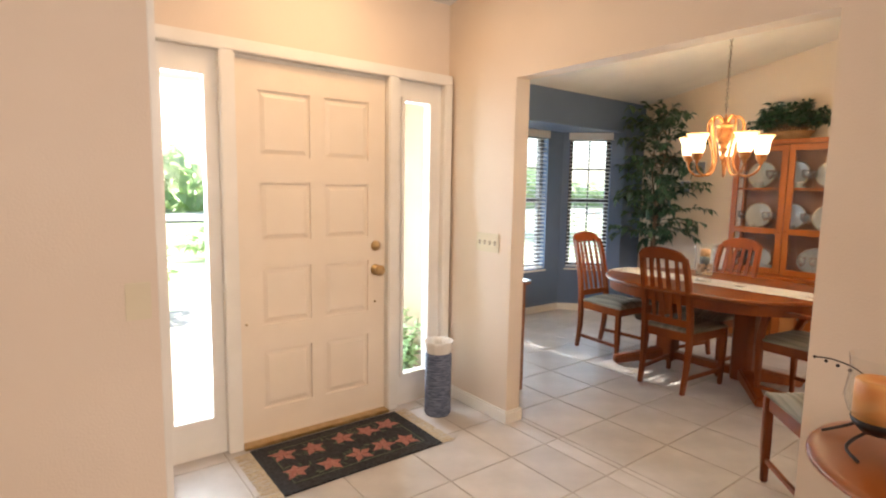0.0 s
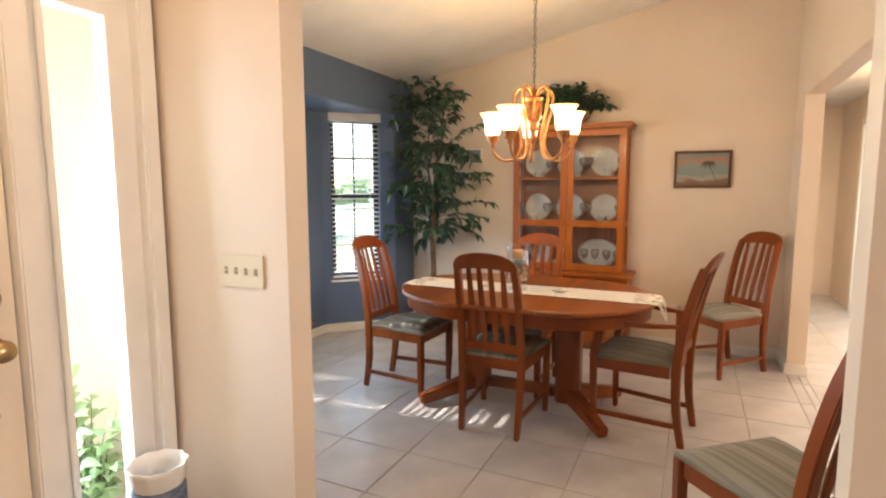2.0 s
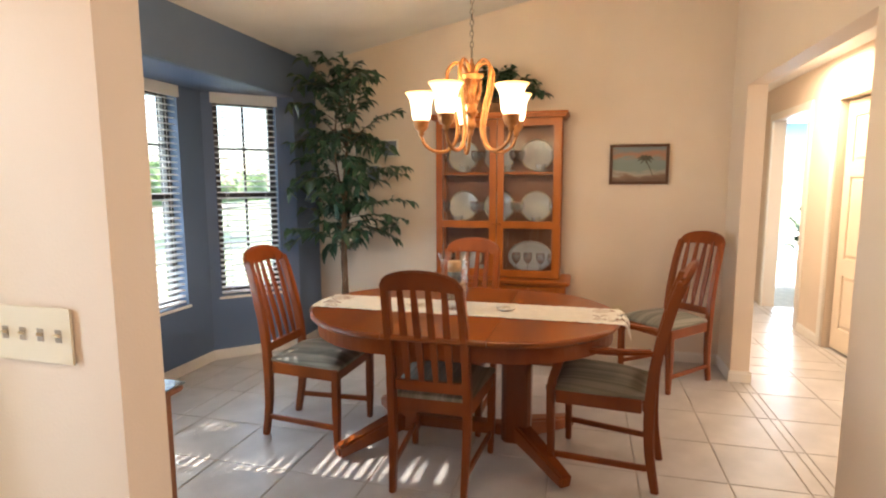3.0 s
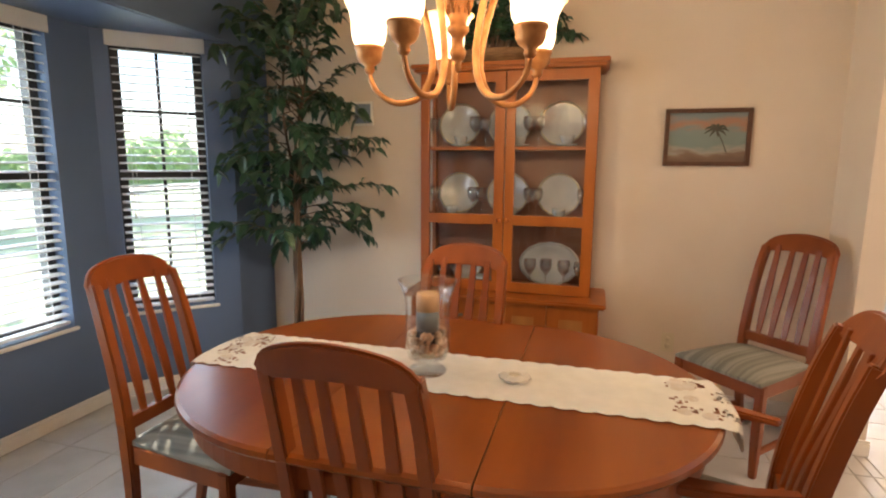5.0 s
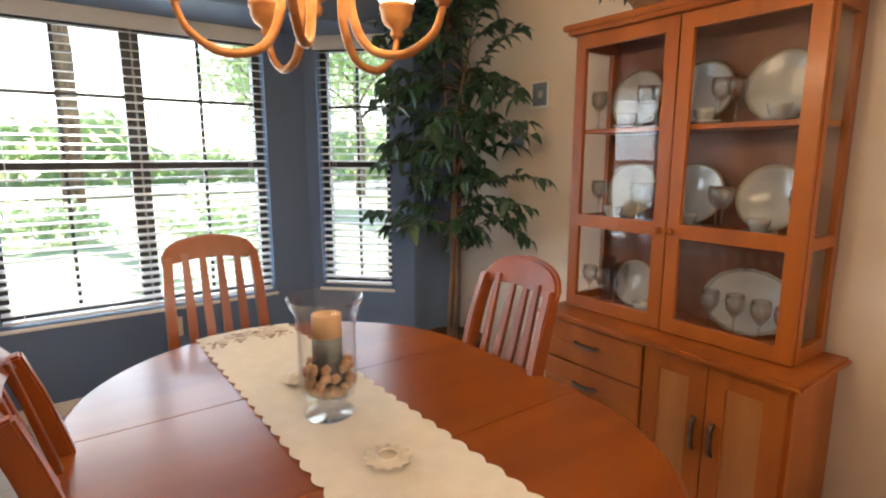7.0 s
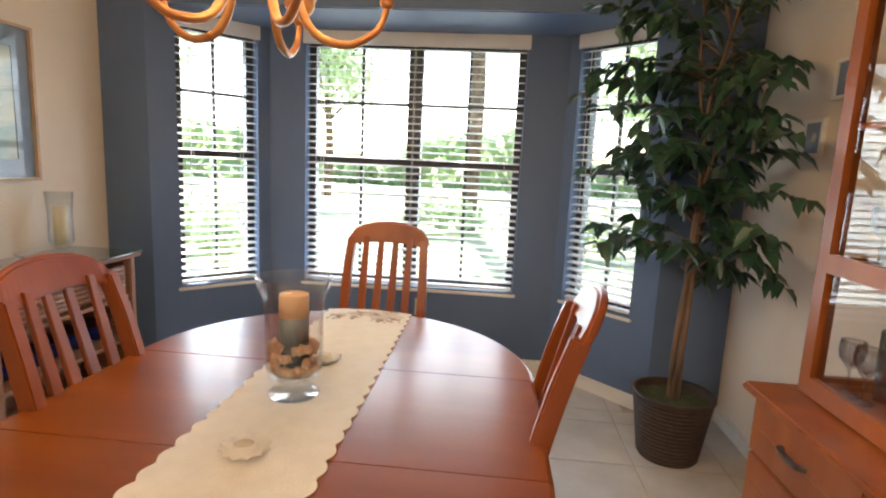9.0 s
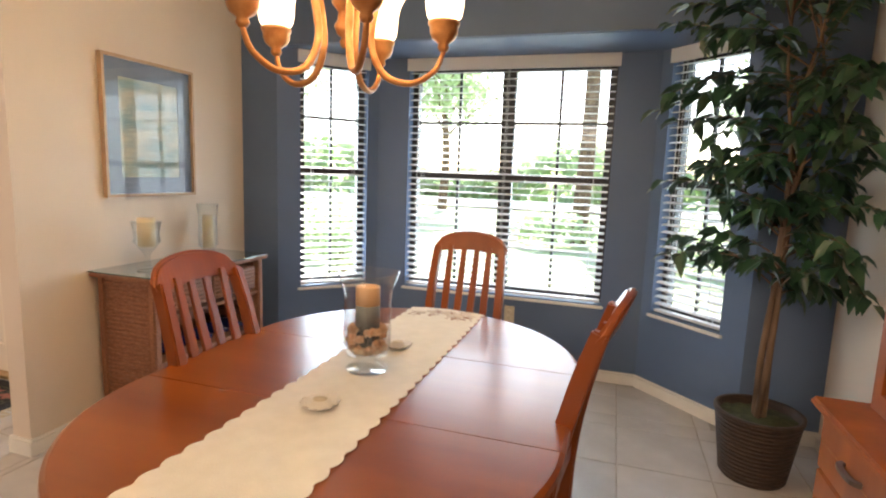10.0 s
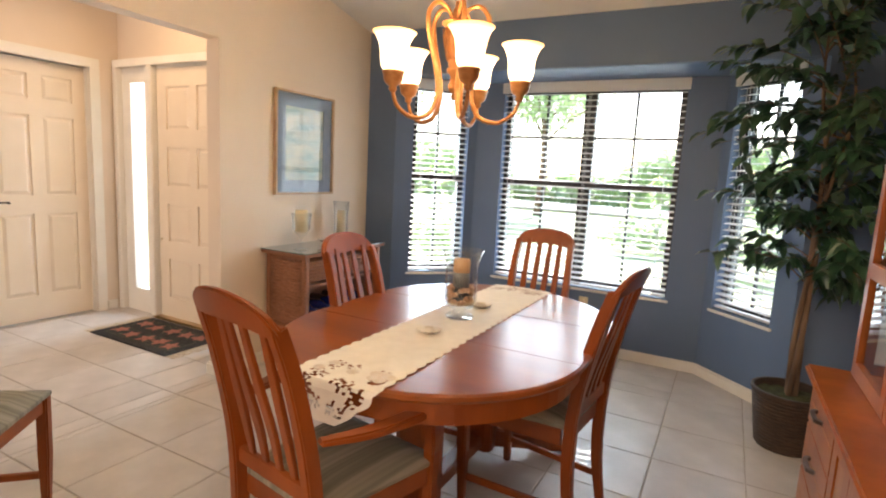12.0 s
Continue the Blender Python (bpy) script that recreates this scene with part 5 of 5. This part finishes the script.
for y in (by0 + 0.045, by0 + 0.405):
    bm = B()
    box(bm, bx0 + 0.05, bx1 - 0.005, y, y + 0.345, 0.60, 0.735)
    d = part("drawer", bm, REED, buf, "woven drawer", 0.003)
    for i in range(6):
        bm = B()
        sweep(bm, [(bx1 - 0.003, y + 0.01, 0.612 + i * 0.022), (bx1 - 0.003, y + 0.335, 0.612 + i * 0.022)], 0.014, 0.007, (0, 0, 1), 6)
        part("reed", bm, REED, d)
    bm = B()
    lathe(bm, [(0, 0), (0.006, 0), (0.012, 0.015), (0, 0.022)], 12, pose(bx1, y + 0.17, 0.67, 0, 90, 0))
    part("drawer_knob", bm, REED, d)
bm = B()
box(bm, bx0 - 0.02, bx1 + 0.02, by0 - 0.03, by1 + 0.03, bt, bt + 0.022)
part("top", bm, REED, buf, "", 0.006)
bm = B()
box(bm, bx0 - 0.018, bx1 + 0.022, by0 - 0.032, by1 + 0.032, bt + 0.0225, bt + 0.0285)
part("glass_top", bm, mat("green_edged_glass_sheet", (0.10, 0.14, 0.13), (0.12, 0.16, 0.15), 0.04, 3, coat=1.0), buf, "polished glass sheet top")
for i in range(5):
    w = thing("wine_bottle", pose(3.16, by0 + 0.13 + i * 0.13, 0.398, 0, 90, 0), "dark blue glass bottle lying on the sideboard shelf", "bottle", "bottles in the sideboard")
    bm = B()
    lathe(bm, [(0, 0), (0.037, 0), (0.038, 0.18), (0.03, 0.21), (0.014, 0.235), (0.013, 0.27), (0, 0.27)], 18)
    part("bottle_body", bm, mat("cobalt_bottle_glass", (0.01, 0.015, 0.09), (0.015, 0.02, 0.12), 0.08, 5, coat=0.8) if i == 0 else bpy.data.materials["cobalt_bottle_glass"], w, smooth=True)
ZB = bt + 0.029
WAX = mat("ivory_candle_wax", (0.74, 0.62, 0.42), (0.8, 0.68, 0.48), 0.5, 8)


def candle_glass(m, r, h, foot, wax_r, wax_z, wax_h, label):
    c = thing("candle_holder", m, label, "candle holder", "candle holders on the sideboard")
    bm = B()
    lathe(bm, [(0, 0), (r * 0.8, 0), (r * 0.8, 0.006), (0.012, 0.016), (0.012, foot * 0.7), (r * 0.6, foot), (r, foot + 0.03), (r * 0.92, foot + (h - foot) * 0.6), (r * 1.1, h), (r * 1.05, h), (r * 0.88, foot + (h - foot) * 0.6), (r * 0.95, foot + 0.032), (0, foot + 0.006)], 28)
    part("glass", bm, CRYSTAL, c, "clear glass cup", smooth=True)
    bm = B()
    lathe(bm, [(0, wax_z), (wax_r, wax_z), (wax_r, wax_z + wax_h), (wax_r * 0.7, wax_z + wax_h - 0.004), (0, wax_z + wax_h - 0.004)], 24)
    part("candle", bm, WAX, c, "ivory wax candle")
    return c


candle_glass(pose(3.30, 3.38, ZB), 0.062, 0.24, 0.11, 0.040, 0.12, 0.14, "stemmed glass holder with a short ivory pillar candle")
candle_glass(pose(3.20, 3.91, ZB), 0.055, 0.30, 0.03, 0.030, 0.04, 0.19, "tall flared glass hurricane with an ivory pillar candle")
bowl = thing("glass_bowl", pose(3.30, 3.66, ZB), "low clear glass bowl standing on the sideboard", "bowl")
bm = B()
lathe(bm, [(0, 0), (0.03, 0), (0.05, 0.02), (0.085, 0.045), (0.082, 0.045), (0.045, 0.024), (0, 0.008)], 28)
part("bowl_body", bm, CRYSTAL, bowl, smooth=True)

# entry rug
rug = thing("door_rug", pose(2.035, 3.20, 0.0), "black rug with rose and green leaf pattern and cream fringe", "rug")
bm = B()
box(bm, -0.455, 0.455, -0.255, 0.255, 0.001, 0.010)
part("rug_field", bm, RUGD, rug, "black woven rug field", 0.003)
bm = B()
cell_wall(bm, "y", 0, 0.002, -0.38, 0.38, -0.185, 0.185, [(-0.374, 0.374, -0.179, 0.179)])
for v in bm.verts:
    v.co = Vector((v.co.x, v.co.z, 0.0095 + v.co.y))
part("border_line", bm, RUGG, rug)
rr = random.Random(8)
for cx in (-0.32, -0.16, 0.0, 0.16, 0.32):
    for cy in (-0.10, 0.10):
        bm = B()
        ox, oy, rot = cx + rr.uniform(-.02, .02), cy + rr.uniform(-.02, .02), rr.uniform(0, 1.2)
        for k in range(5):
            a = rot + k * 1.257
            L = 0.075 * rr.uniform(0.8, 1.15)
            pts = [(0, 0), (L * 0.45, 0.021), (L, 0), (L * 0.45, -0.021)]
            v = [bm.verts.new((ox + x * math.cos(a) - y * math.sin(a), oy + x * math.sin(a) + y * math.cos(a), 0.0115)) for x, y in pts]
            w = [bm.verts.new(q.co - Vector((0, 0, 0.002))) for q in v]
            bm.faces.new(v)
            for j in range(4):
                bm.faces.new((v[j], v[(j + 1) % 4], w[(j + 1) % 4], w[j]))
        part("leaf_motif", bm, RUGP, rug, "rose leaf pattern")
        bm = B()
        for k in range(12):
            x, y, a = ox + rr.uniform(-.09, .09), oy + rr.uniform(-.07, .07), rr.uniform(0, 6)
            d, e = Vector((math.cos(a), math.sin(a), 0)) * 0.022, Vector((-math.sin(a), math.cos(a), 0)) * 0.007
            o = Vector((max(-.35, min(.35, x)), max(-.155, min(.155, y)), 0.0108))
            bm.faces.new([bm.verts.new(o + q) for q in (-d, e, d, -e)])
        tagged(part("green_motif", bm, RUGG, rug, "small green leaf pattern"), kind="stuff")
bm = B()
for s in (-1, 1):
    for i in range(64):
        y = -0.25 + 0.5 * i / 63
        sweep(bm, [(s * 0.455, y, 0.005), (s * 0.50, y + rr.uniform(-.008, .008), 0.004), (s * 0.54, y + rr.uniform(-.014, .014), 0.003)], 0.005, 0.002, (0, 1, 0))
tagged(part("fringe", bm, FRINGE, rug, "cream cotton fringe"), kind="stuff")

# tall woven pot by the door
pot = thing("umbrella_pot", pose(2.715, 3.30, 0), "tall blue-grey woven cylinder pot with a scalloped cream rim", "pot")
bm = B()
lathe(bm, [(0, 0), (0.078, 0), (0.080, 0.01), (0.080, 0.40), (0.074, 0.40), (0.072, 0.02), (0, 0.02)], 36)
w = part("body", bm, POTBLUE, pot)
for i in range(26):
    bm = B()
    z = 0.014 + i * 0.0148
    lathe(bm, [(0.0795, z - 0.006), (0.084, z - 0.003), (0.084, z + 0.003), (0.0795, z + 0.006)], 30)
    part("woven_band", bm, POTBLUE, w)
bm = B()
k, rings = 60, []
for r, z in ((0.072, 0.395), (0.080, 0.41), (0.085, 0.455), (0.092, 0.475), (0.087, 0.475), (0.078, 0.44), (0.070, 0.405)):
    rings.append([bm.verts.new(((r + 0.004 * math.cos(10 * a) * (z > .43)) * math.cos(a), (r + 0.004 * math.cos(10 * a) * (z > .43)) * math.sin(a), z)) for a in [2 * math.pi * i / k for i in range(k)]])
for a, b in zip(rings, rings[1:]):
    for i in range(k):
        bm.faces.new((a[i], a[(i + 1) % k], b[(i + 1) % k], b[i])).smooth = True
part("liner_rim", bm, LINEN, pot, "scalloped cream liner")

# foyer side table with candles
ft = thing("round_side_table", pose(2.56, 0.83, 0), "small round polished cherry side table against the foyer wall", "table")
bm = B()
lathe(bm, [(0, 0.74), (0.36, 0.74), (0.385, 0.732), (0.39, 0.722), (0.375, 0.712), (0, 0.712)], 60)
part("tabletop", bm, WOODT, ft)
bm = B()
lathe(bm, [(0, 0.711), (0.08, 0.711), (0.05, 0.66), (0.035, 0.5), (0.06, 0.36), (0.06, 0.28), (0.035, 0.22), (0.05, 0.15), (0, 0.13)], 24)
part("pedestal", bm, WOOD, ft, smooth=True)
for i in range(3):
    bm = B()
    a = radians(90 + 120 * i)
    sweep(bm, [(0.04 * math.cos(a), 0.04 * math.sin(a), 0.18), (0.18 * math.cos(a), 0.18 * math.sin(a), 0.10), (0.29 * math.cos(a), 0.29 * math.sin(a), 0.022)], 0.04, 0.045, (0, 0, 1), 6)
    part("leg", bm, WOOD, ft)
cs = thing("candle_centrepiece", pose(2.54, 1.03, 0.7405), "dark metal candle stand with amber pillar candles in glass cups", "candle holder")
IRON = mat("dark_iron", (0.02, 0.016, 0.014), (0.05, 0.035, 0.03), 0.5, 30, metal=0.6)
AMBER = mat("amber_candle_wax", (0.66, 0.24, 0.06), (0.80, 0.46, 0.16), 0.45, 7, stretch=(1, 1, 2))
bm = B()
for i in range(5):
    a = radians(72 * i)
    sweep(bm, smooth_path([(0, 0, 0.05), (0.07 * math.cos(a), 0.07 * math.sin(a), 0.06), (0.13 * math.cos(a), 0.13 * math.sin(a), 0.02), (0.16 * math.cos(a + .4), 0.16 * math.sin(a + .4), 0.008)], 4), 0.009, 0.009, (0, 0, 1), 6)
sweep(bm, [(0, 0, 0.04), (0.0, 0.0, 0.25)], 0.012, 0.012, (1, 0, 0), 6)
sweep(bm, smooth_path([(0, 0, 0.12), (-0.06, 0.04, 0.10), (-0.09, 0.02, 0.075)], 4), 0.01, 0.01, (0, 0, 1), 6)
sweep(bm, smooth_path([(0, 0, 0.2), (0.04, -0.03, 0.2), (0.09, -0.02, 0.165)], 4), 0.01, 0.01, (0, 0, 1), 6)
part("stand", bm, IRON, cs, "dark curled metal stand")
for x, y, z in ((-0.09, 0.02, 0.075), (0.09, -0.02, 0.165)):
    bm = B()
    lathe(bm, [(0, z), (0.035, z), (0.055, z + 0.02), (0.06, z + 0.035), (0, z + 0.025)], 24, Matrix.Translation((x, y, 0)))
    part("dish", bm, IRON, cs)
    bm = B()
    lathe(bm, [(0, z + 0.036), (0.056, z + 0.036), (0.056, z + 0.135), (0.05, z + 0.14), (0.04, z + 0.132), (0, z + 0.13)], 28, Matrix.Translation((x, y, 0)))
    part("candle", bm, AMBER, cs, "amber and yellow layered wax")
    bm = B()
    lathe(bm, [(0.03, z + 0.03), (0.066, z + 0.05), (0.078, z + 0.09), (0.068, z + 0.16), (0.074, z + 0.20)], 28, Matrix.Translation((x, y, 0)))
    part("glass_cup", bm, CRYSTAL, cs, smooth=True)
bm = B()
sweep(bm, smooth_path([(0.0, 0.0, 0.06), (0.09, 0.06, 0.10), (0.15, 0.12, 0.155), (0.18, 0.20, 0.170), (0.185, 0.26, 0.165)], 5), 0.005, 0.005, (0, 0, 1), 5)
for i in range(5):
    bmesh.ops.create_icosphere(bm, subdivisions=1, radius=0.006, matrix=Matrix.Translation((0.15 + 0.008 * i, 0.12 + 0.034 * i, 0.150 + 0.004 * i)))
part("twig", bm, IRON, cs, "beaded decorative twig")

# bedroom glimpse
bed = thing("bed", pose(11.1, -2.05, 0), "bed with white and navy bedding in the blue bedroom", "bed")
bm = B()
box(bm, -0.1, 1.6, -0.9, 0.7, 0.12, 0.34)
part("bed_base", bm, LINEN, bed, "", 0.03)
bm = B()
box(bm, -0.12, 1.62, -0.92, 0.72, 0.341, 0.56)
part("mattress", bm, LINEN, bed, "white mattress and cover", 0.06)
bm = B()
box(bm, -0.14, 1.64, -0.94, 0.2, 0.561, 0.60)
part("blanket", bm, mat("navy_blanket", (0.03, 0.05, 0.14), (0.06, 0.09, 0.2), 0.9, 20), bed, "navy blanket", 0.015)
pl = thing("bedroom_plant", pose(10.6, -0.98, 0), "small dark green potted palm beside the bed", "plant")
bm = B()
lathe(bm, [(0, 0), (0.09, 0), (0.12, 0.2), (0.11, 0.2), (0, 0.18)], 20)
part("pot", bm, WICKER, pl)
lv, tw = B(), B()
for i in range(16):
    a = i * 2.4
    spray(lv, tw, rr, (0, 0, 0.18), (0.24 * math.cos(a), 0.24 * math.sin(a), 0.35 + 0.05 * i), 12, 0.12, 0.3, 0.4)
part("fronds", lv, LEAF, pl, "dark green fronds", normals=False)
part("stems", tw, BARK, pl)
# ---- outside ----
bm = B()
s = 400
bm.faces.new([bm.verts.new(q) for q in ((-s, -s, -0.25), (s, -s, -0.25), (s, s, -0.25), (-s, s, -0.25))])
structure("ground", bm, LAWN, 0, "sunlit green lawn in front of the house")
bm = B()
box(bm, 0.2, 2.7, 3.72, 7.5, -0.24, -0.06)
structure("pavement", bm, PATHM, 0, "pale concrete porch and path")
# unseen slab added over the entry to keep sun off the sidelights
bm = B()
box(bm, -1.0, 3.0, 3.72, 7.2, 2.55, 2.75)
structure("porch_roof", bm, CEIL)
# unseen overhang, added to cut the sun at the top of the bay windows
bm = B()
prism(bm, [(7.2, 4.57), (6.3, 5.55), (3.2, 5.55), (3.0, 4.57)], 2.32, 2.5)
structure("bay_eave", bm, CEIL)
bm = B()
box(bm, -30, 40, 26, 32, -0.2, -0.15)
structure("road", bm, PATHM, 0, "pale grey street beyond the lawn")


def garden_clump(name, m, n, rx, ry, h, size, label, seed, cat="shrub"):
    rr = random.Random(seed)
    t = thing(name, m, label, cat)
    lv, tw = B(), B()
    for i in range(n):
        a = i * 2.39996
        u = math.sqrt((i + 0.5) / n)
        b = rr.uniform(0.35, 1.0)
        e = (rx * u * math.cos(a), ry * u * math.sin(a), h * (1 - 0.55 * u * u) * b)
        spray(lv, tw, rr, (e[0] * 0.3, e[1] * 0.3, 0.05), e, 12, size, 0.25, 0.8)
    part("leaves", lv, LEAF2, t, "", normals=False)
    part("stems", tw, BARK, t)
    return t


def tree(m, h, r, seed, label, count=1900):
    rr = random.Random(seed)
    t = thing("tree", m, label, "tree")
    bm = B()
    sweep(bm, smooth_path([(0, 0, 0), (0.1, 0.05, h * 0.3), (-0.05, 0.1, h * 0.6), (0.05, 0, h * 0.85)], 4), 0.36, 0.36, (1, 0, 0), 9, [1.2 - 0.07 * i for i in range(13)])
    for i in range(9):
        a = i * 2.4
        sweep(bm, curve((0, 0, h * (0.4 + 0.04 * i)), (r * 0.4 * math.cos(a), r * 0.4 * math.sin(a), h * (0.6 + 0.03 * i)), (r * 0.8 * math.cos(a), r * 0.8 * math.sin(a), h * (0.65 + 0.035 * i)), 5), 0.13, 0.13, (0, 0, 1), 6, [1, .8, .65, .5, .35, .2])
    part("trunk", bm, BARK, t)
    lv = B()
    for i in range(count):
        a, b, c = rr.uniform(0, 6.28), rr.uniform(-1, 1), rr.random() ** 0.4
        k = 0.75 + 0.25 * math.sin(a * 3 + b * 4)
        p = (r * c * k * math.cos(a) * math.sqrt(1 - b * b), r * c * k * math.sin(a) * math.sqrt(1 - b * b), h * 0.72 + h * 0.33 * b * c * k)
        leaf_cards(lv, rr, p, (rr.uniform(-1, 1), rr.uniform(-1, 1), rr.uniform(-1, .3)), rr.uniform(0.18, 0.34), 0.6)
    part("crown", lv, LEAF2, t, "", normals=False)
    return t


garden_clump("shrub", pose(2.83, 3.90, -0.06), 26, 0.11, 0.15, 0.85, 0.085, "leafy green shrub by the entrance", 31)
garden_clump("shrub", pose(1.75, 8.2, -0.25), 30, 0.35, 0.4, 1.5, 0.15, "tall green shrub beside the porch", 32)
garden_clump("shrub", pose(4.2, 13.5, -0.25), 40, 1.2, 0.7, 1.0, 0.22, "low green garden shrub on the lawn", 33)
garden_clump("shrub", pose(6.8, 11.5, -0.25), 40, 1.4, 0.7, 1.3, 0.22, "broad green garden shrub on the lawn", 34)
garden_clump("shrub", pose(0.0, 9.5, -0.25), 40, 1.2, 0.7, 1.5, 0.22, "broad green garden shrub near the path", 35)
tree(pose(10.6, 20.0, -0.25), 6.5, 2.8, 41, "leafy green shade tree on the front lawn")
tree(pose(-1.5, 23.0, -0.25), 7.5, 3.4, 42, "leafy green shade tree beyond the lawn")
# added tree: its crown, above the view, breaks up sun entering the bay
tree(pose(4.7, 14.5, -0.25), 12.0, 2.9, 47, "added tall tree with open foliage that dapples the bay's sun", 2500)
tree(pose(14.5, 21.0, -0.25), 7.5, 3.6, 43, "tall leafy tree at the lawn's edge")
tree(pose(-6.5, 17.0, -0.25), 7.0, 3.2, 44, "tall leafy tree beside the street")
bm = B()
rr = random.Random(77)
for i in range(6000):
    x = rr.uniform(-40, 55)
    leaf_cards(bm, rr, (x, 36 + rr.uniform(0, 3), rr.uniform(-0.2, 2.6 + 1.2 * math.sin(x * 0.35) + 0.5 * math.sin(x * 1.1))), (rr.uniform(-1, 1), rr.uniform(-1, .2), rr.uniform(-1, .4)), rr.uniform(0.6, 1.1), 0.8)
tagged(obj("far_trees", bm, LEAF2, normals=False), "row of green trees beyond the street", "trees", kind="stuff")

# ---- floor tiles ----
made = {}


def tile(x0, x1, y0, y1):
    g = 0.0025
    w, h = round(x1 - x0 - 2 * g, 3), round(y1 - y0 - 2 * g, 3)
    if (w, h) not in made:
        bm = B()
        e = 0.003
        a = [bm.verts.new(q) for q in ((0, 0, -0.003), (w, 0, -0.003), (w, h, -0.003), (0, h, -0.003))]
        b = [bm.verts.new(q) for q in ((e, e, 0), (w - e, e, 0), (w - e, h - e, 0), (e, h - e, 0))]
        bm.faces.new(b)
        for i in range(4):
            bm.faces.new((a[i], a[(i + 1) % 4], b[(i + 1) % 4], b[i]))
        o = part("tile", bm, TILE, floor)
        made[(w, h)] = o
        o.matrix_basis = pose(x0 + g, y0 + g, 0)
        return
    again(made[(w, h)], floor, pose(x0 + g, y0 + g, 0))


PITCH = 0.411
areas = [(1.03, 2.96, -0.25, 3.56), (2.96, 3.07, 1.38, 2.93), (3.07, 6.56, 1.04, 4.40), (4.55, 6.19, 0.92, 1.04), (3.3, 6.6, -0.05, 0.92), (6.6, 9.9, 0.085, 1.03), (6.69, 7.25, -0.4, 0.08), (7.88, 8.84, -0.4, 0.08), (0.30, 1.03, 0.2, 2.5), (3.45, 6.07, 4.40, 4.88)]
for ax0, ax1, ay0, ay1 in areas:
    i0, i1 = math.floor((ax0 - 2.70) / PITCH), math.ceil((ax1 - 2.70) / PITCH)
    j0, j1 = math.floor((ay0 - 2.20) / PITCH), math.ceil((ay1 - 2.20) / PITCH)
    for i in range(i0, i1):
        for j in range(j0, j1):
            xa, xb = max(ax0, 2.70 + i * PITCH), min(ax1, 2.70 + (i + 1) * PITCH)
            ya, yb = max(ay0, 2.20 + j * PITCH), min(ay1, 2.20 + (j + 1) * PITCH)
            if xb - xa > 0.02 and yb - ya > 0.02:
                tile(xa, xb, ya, yb)
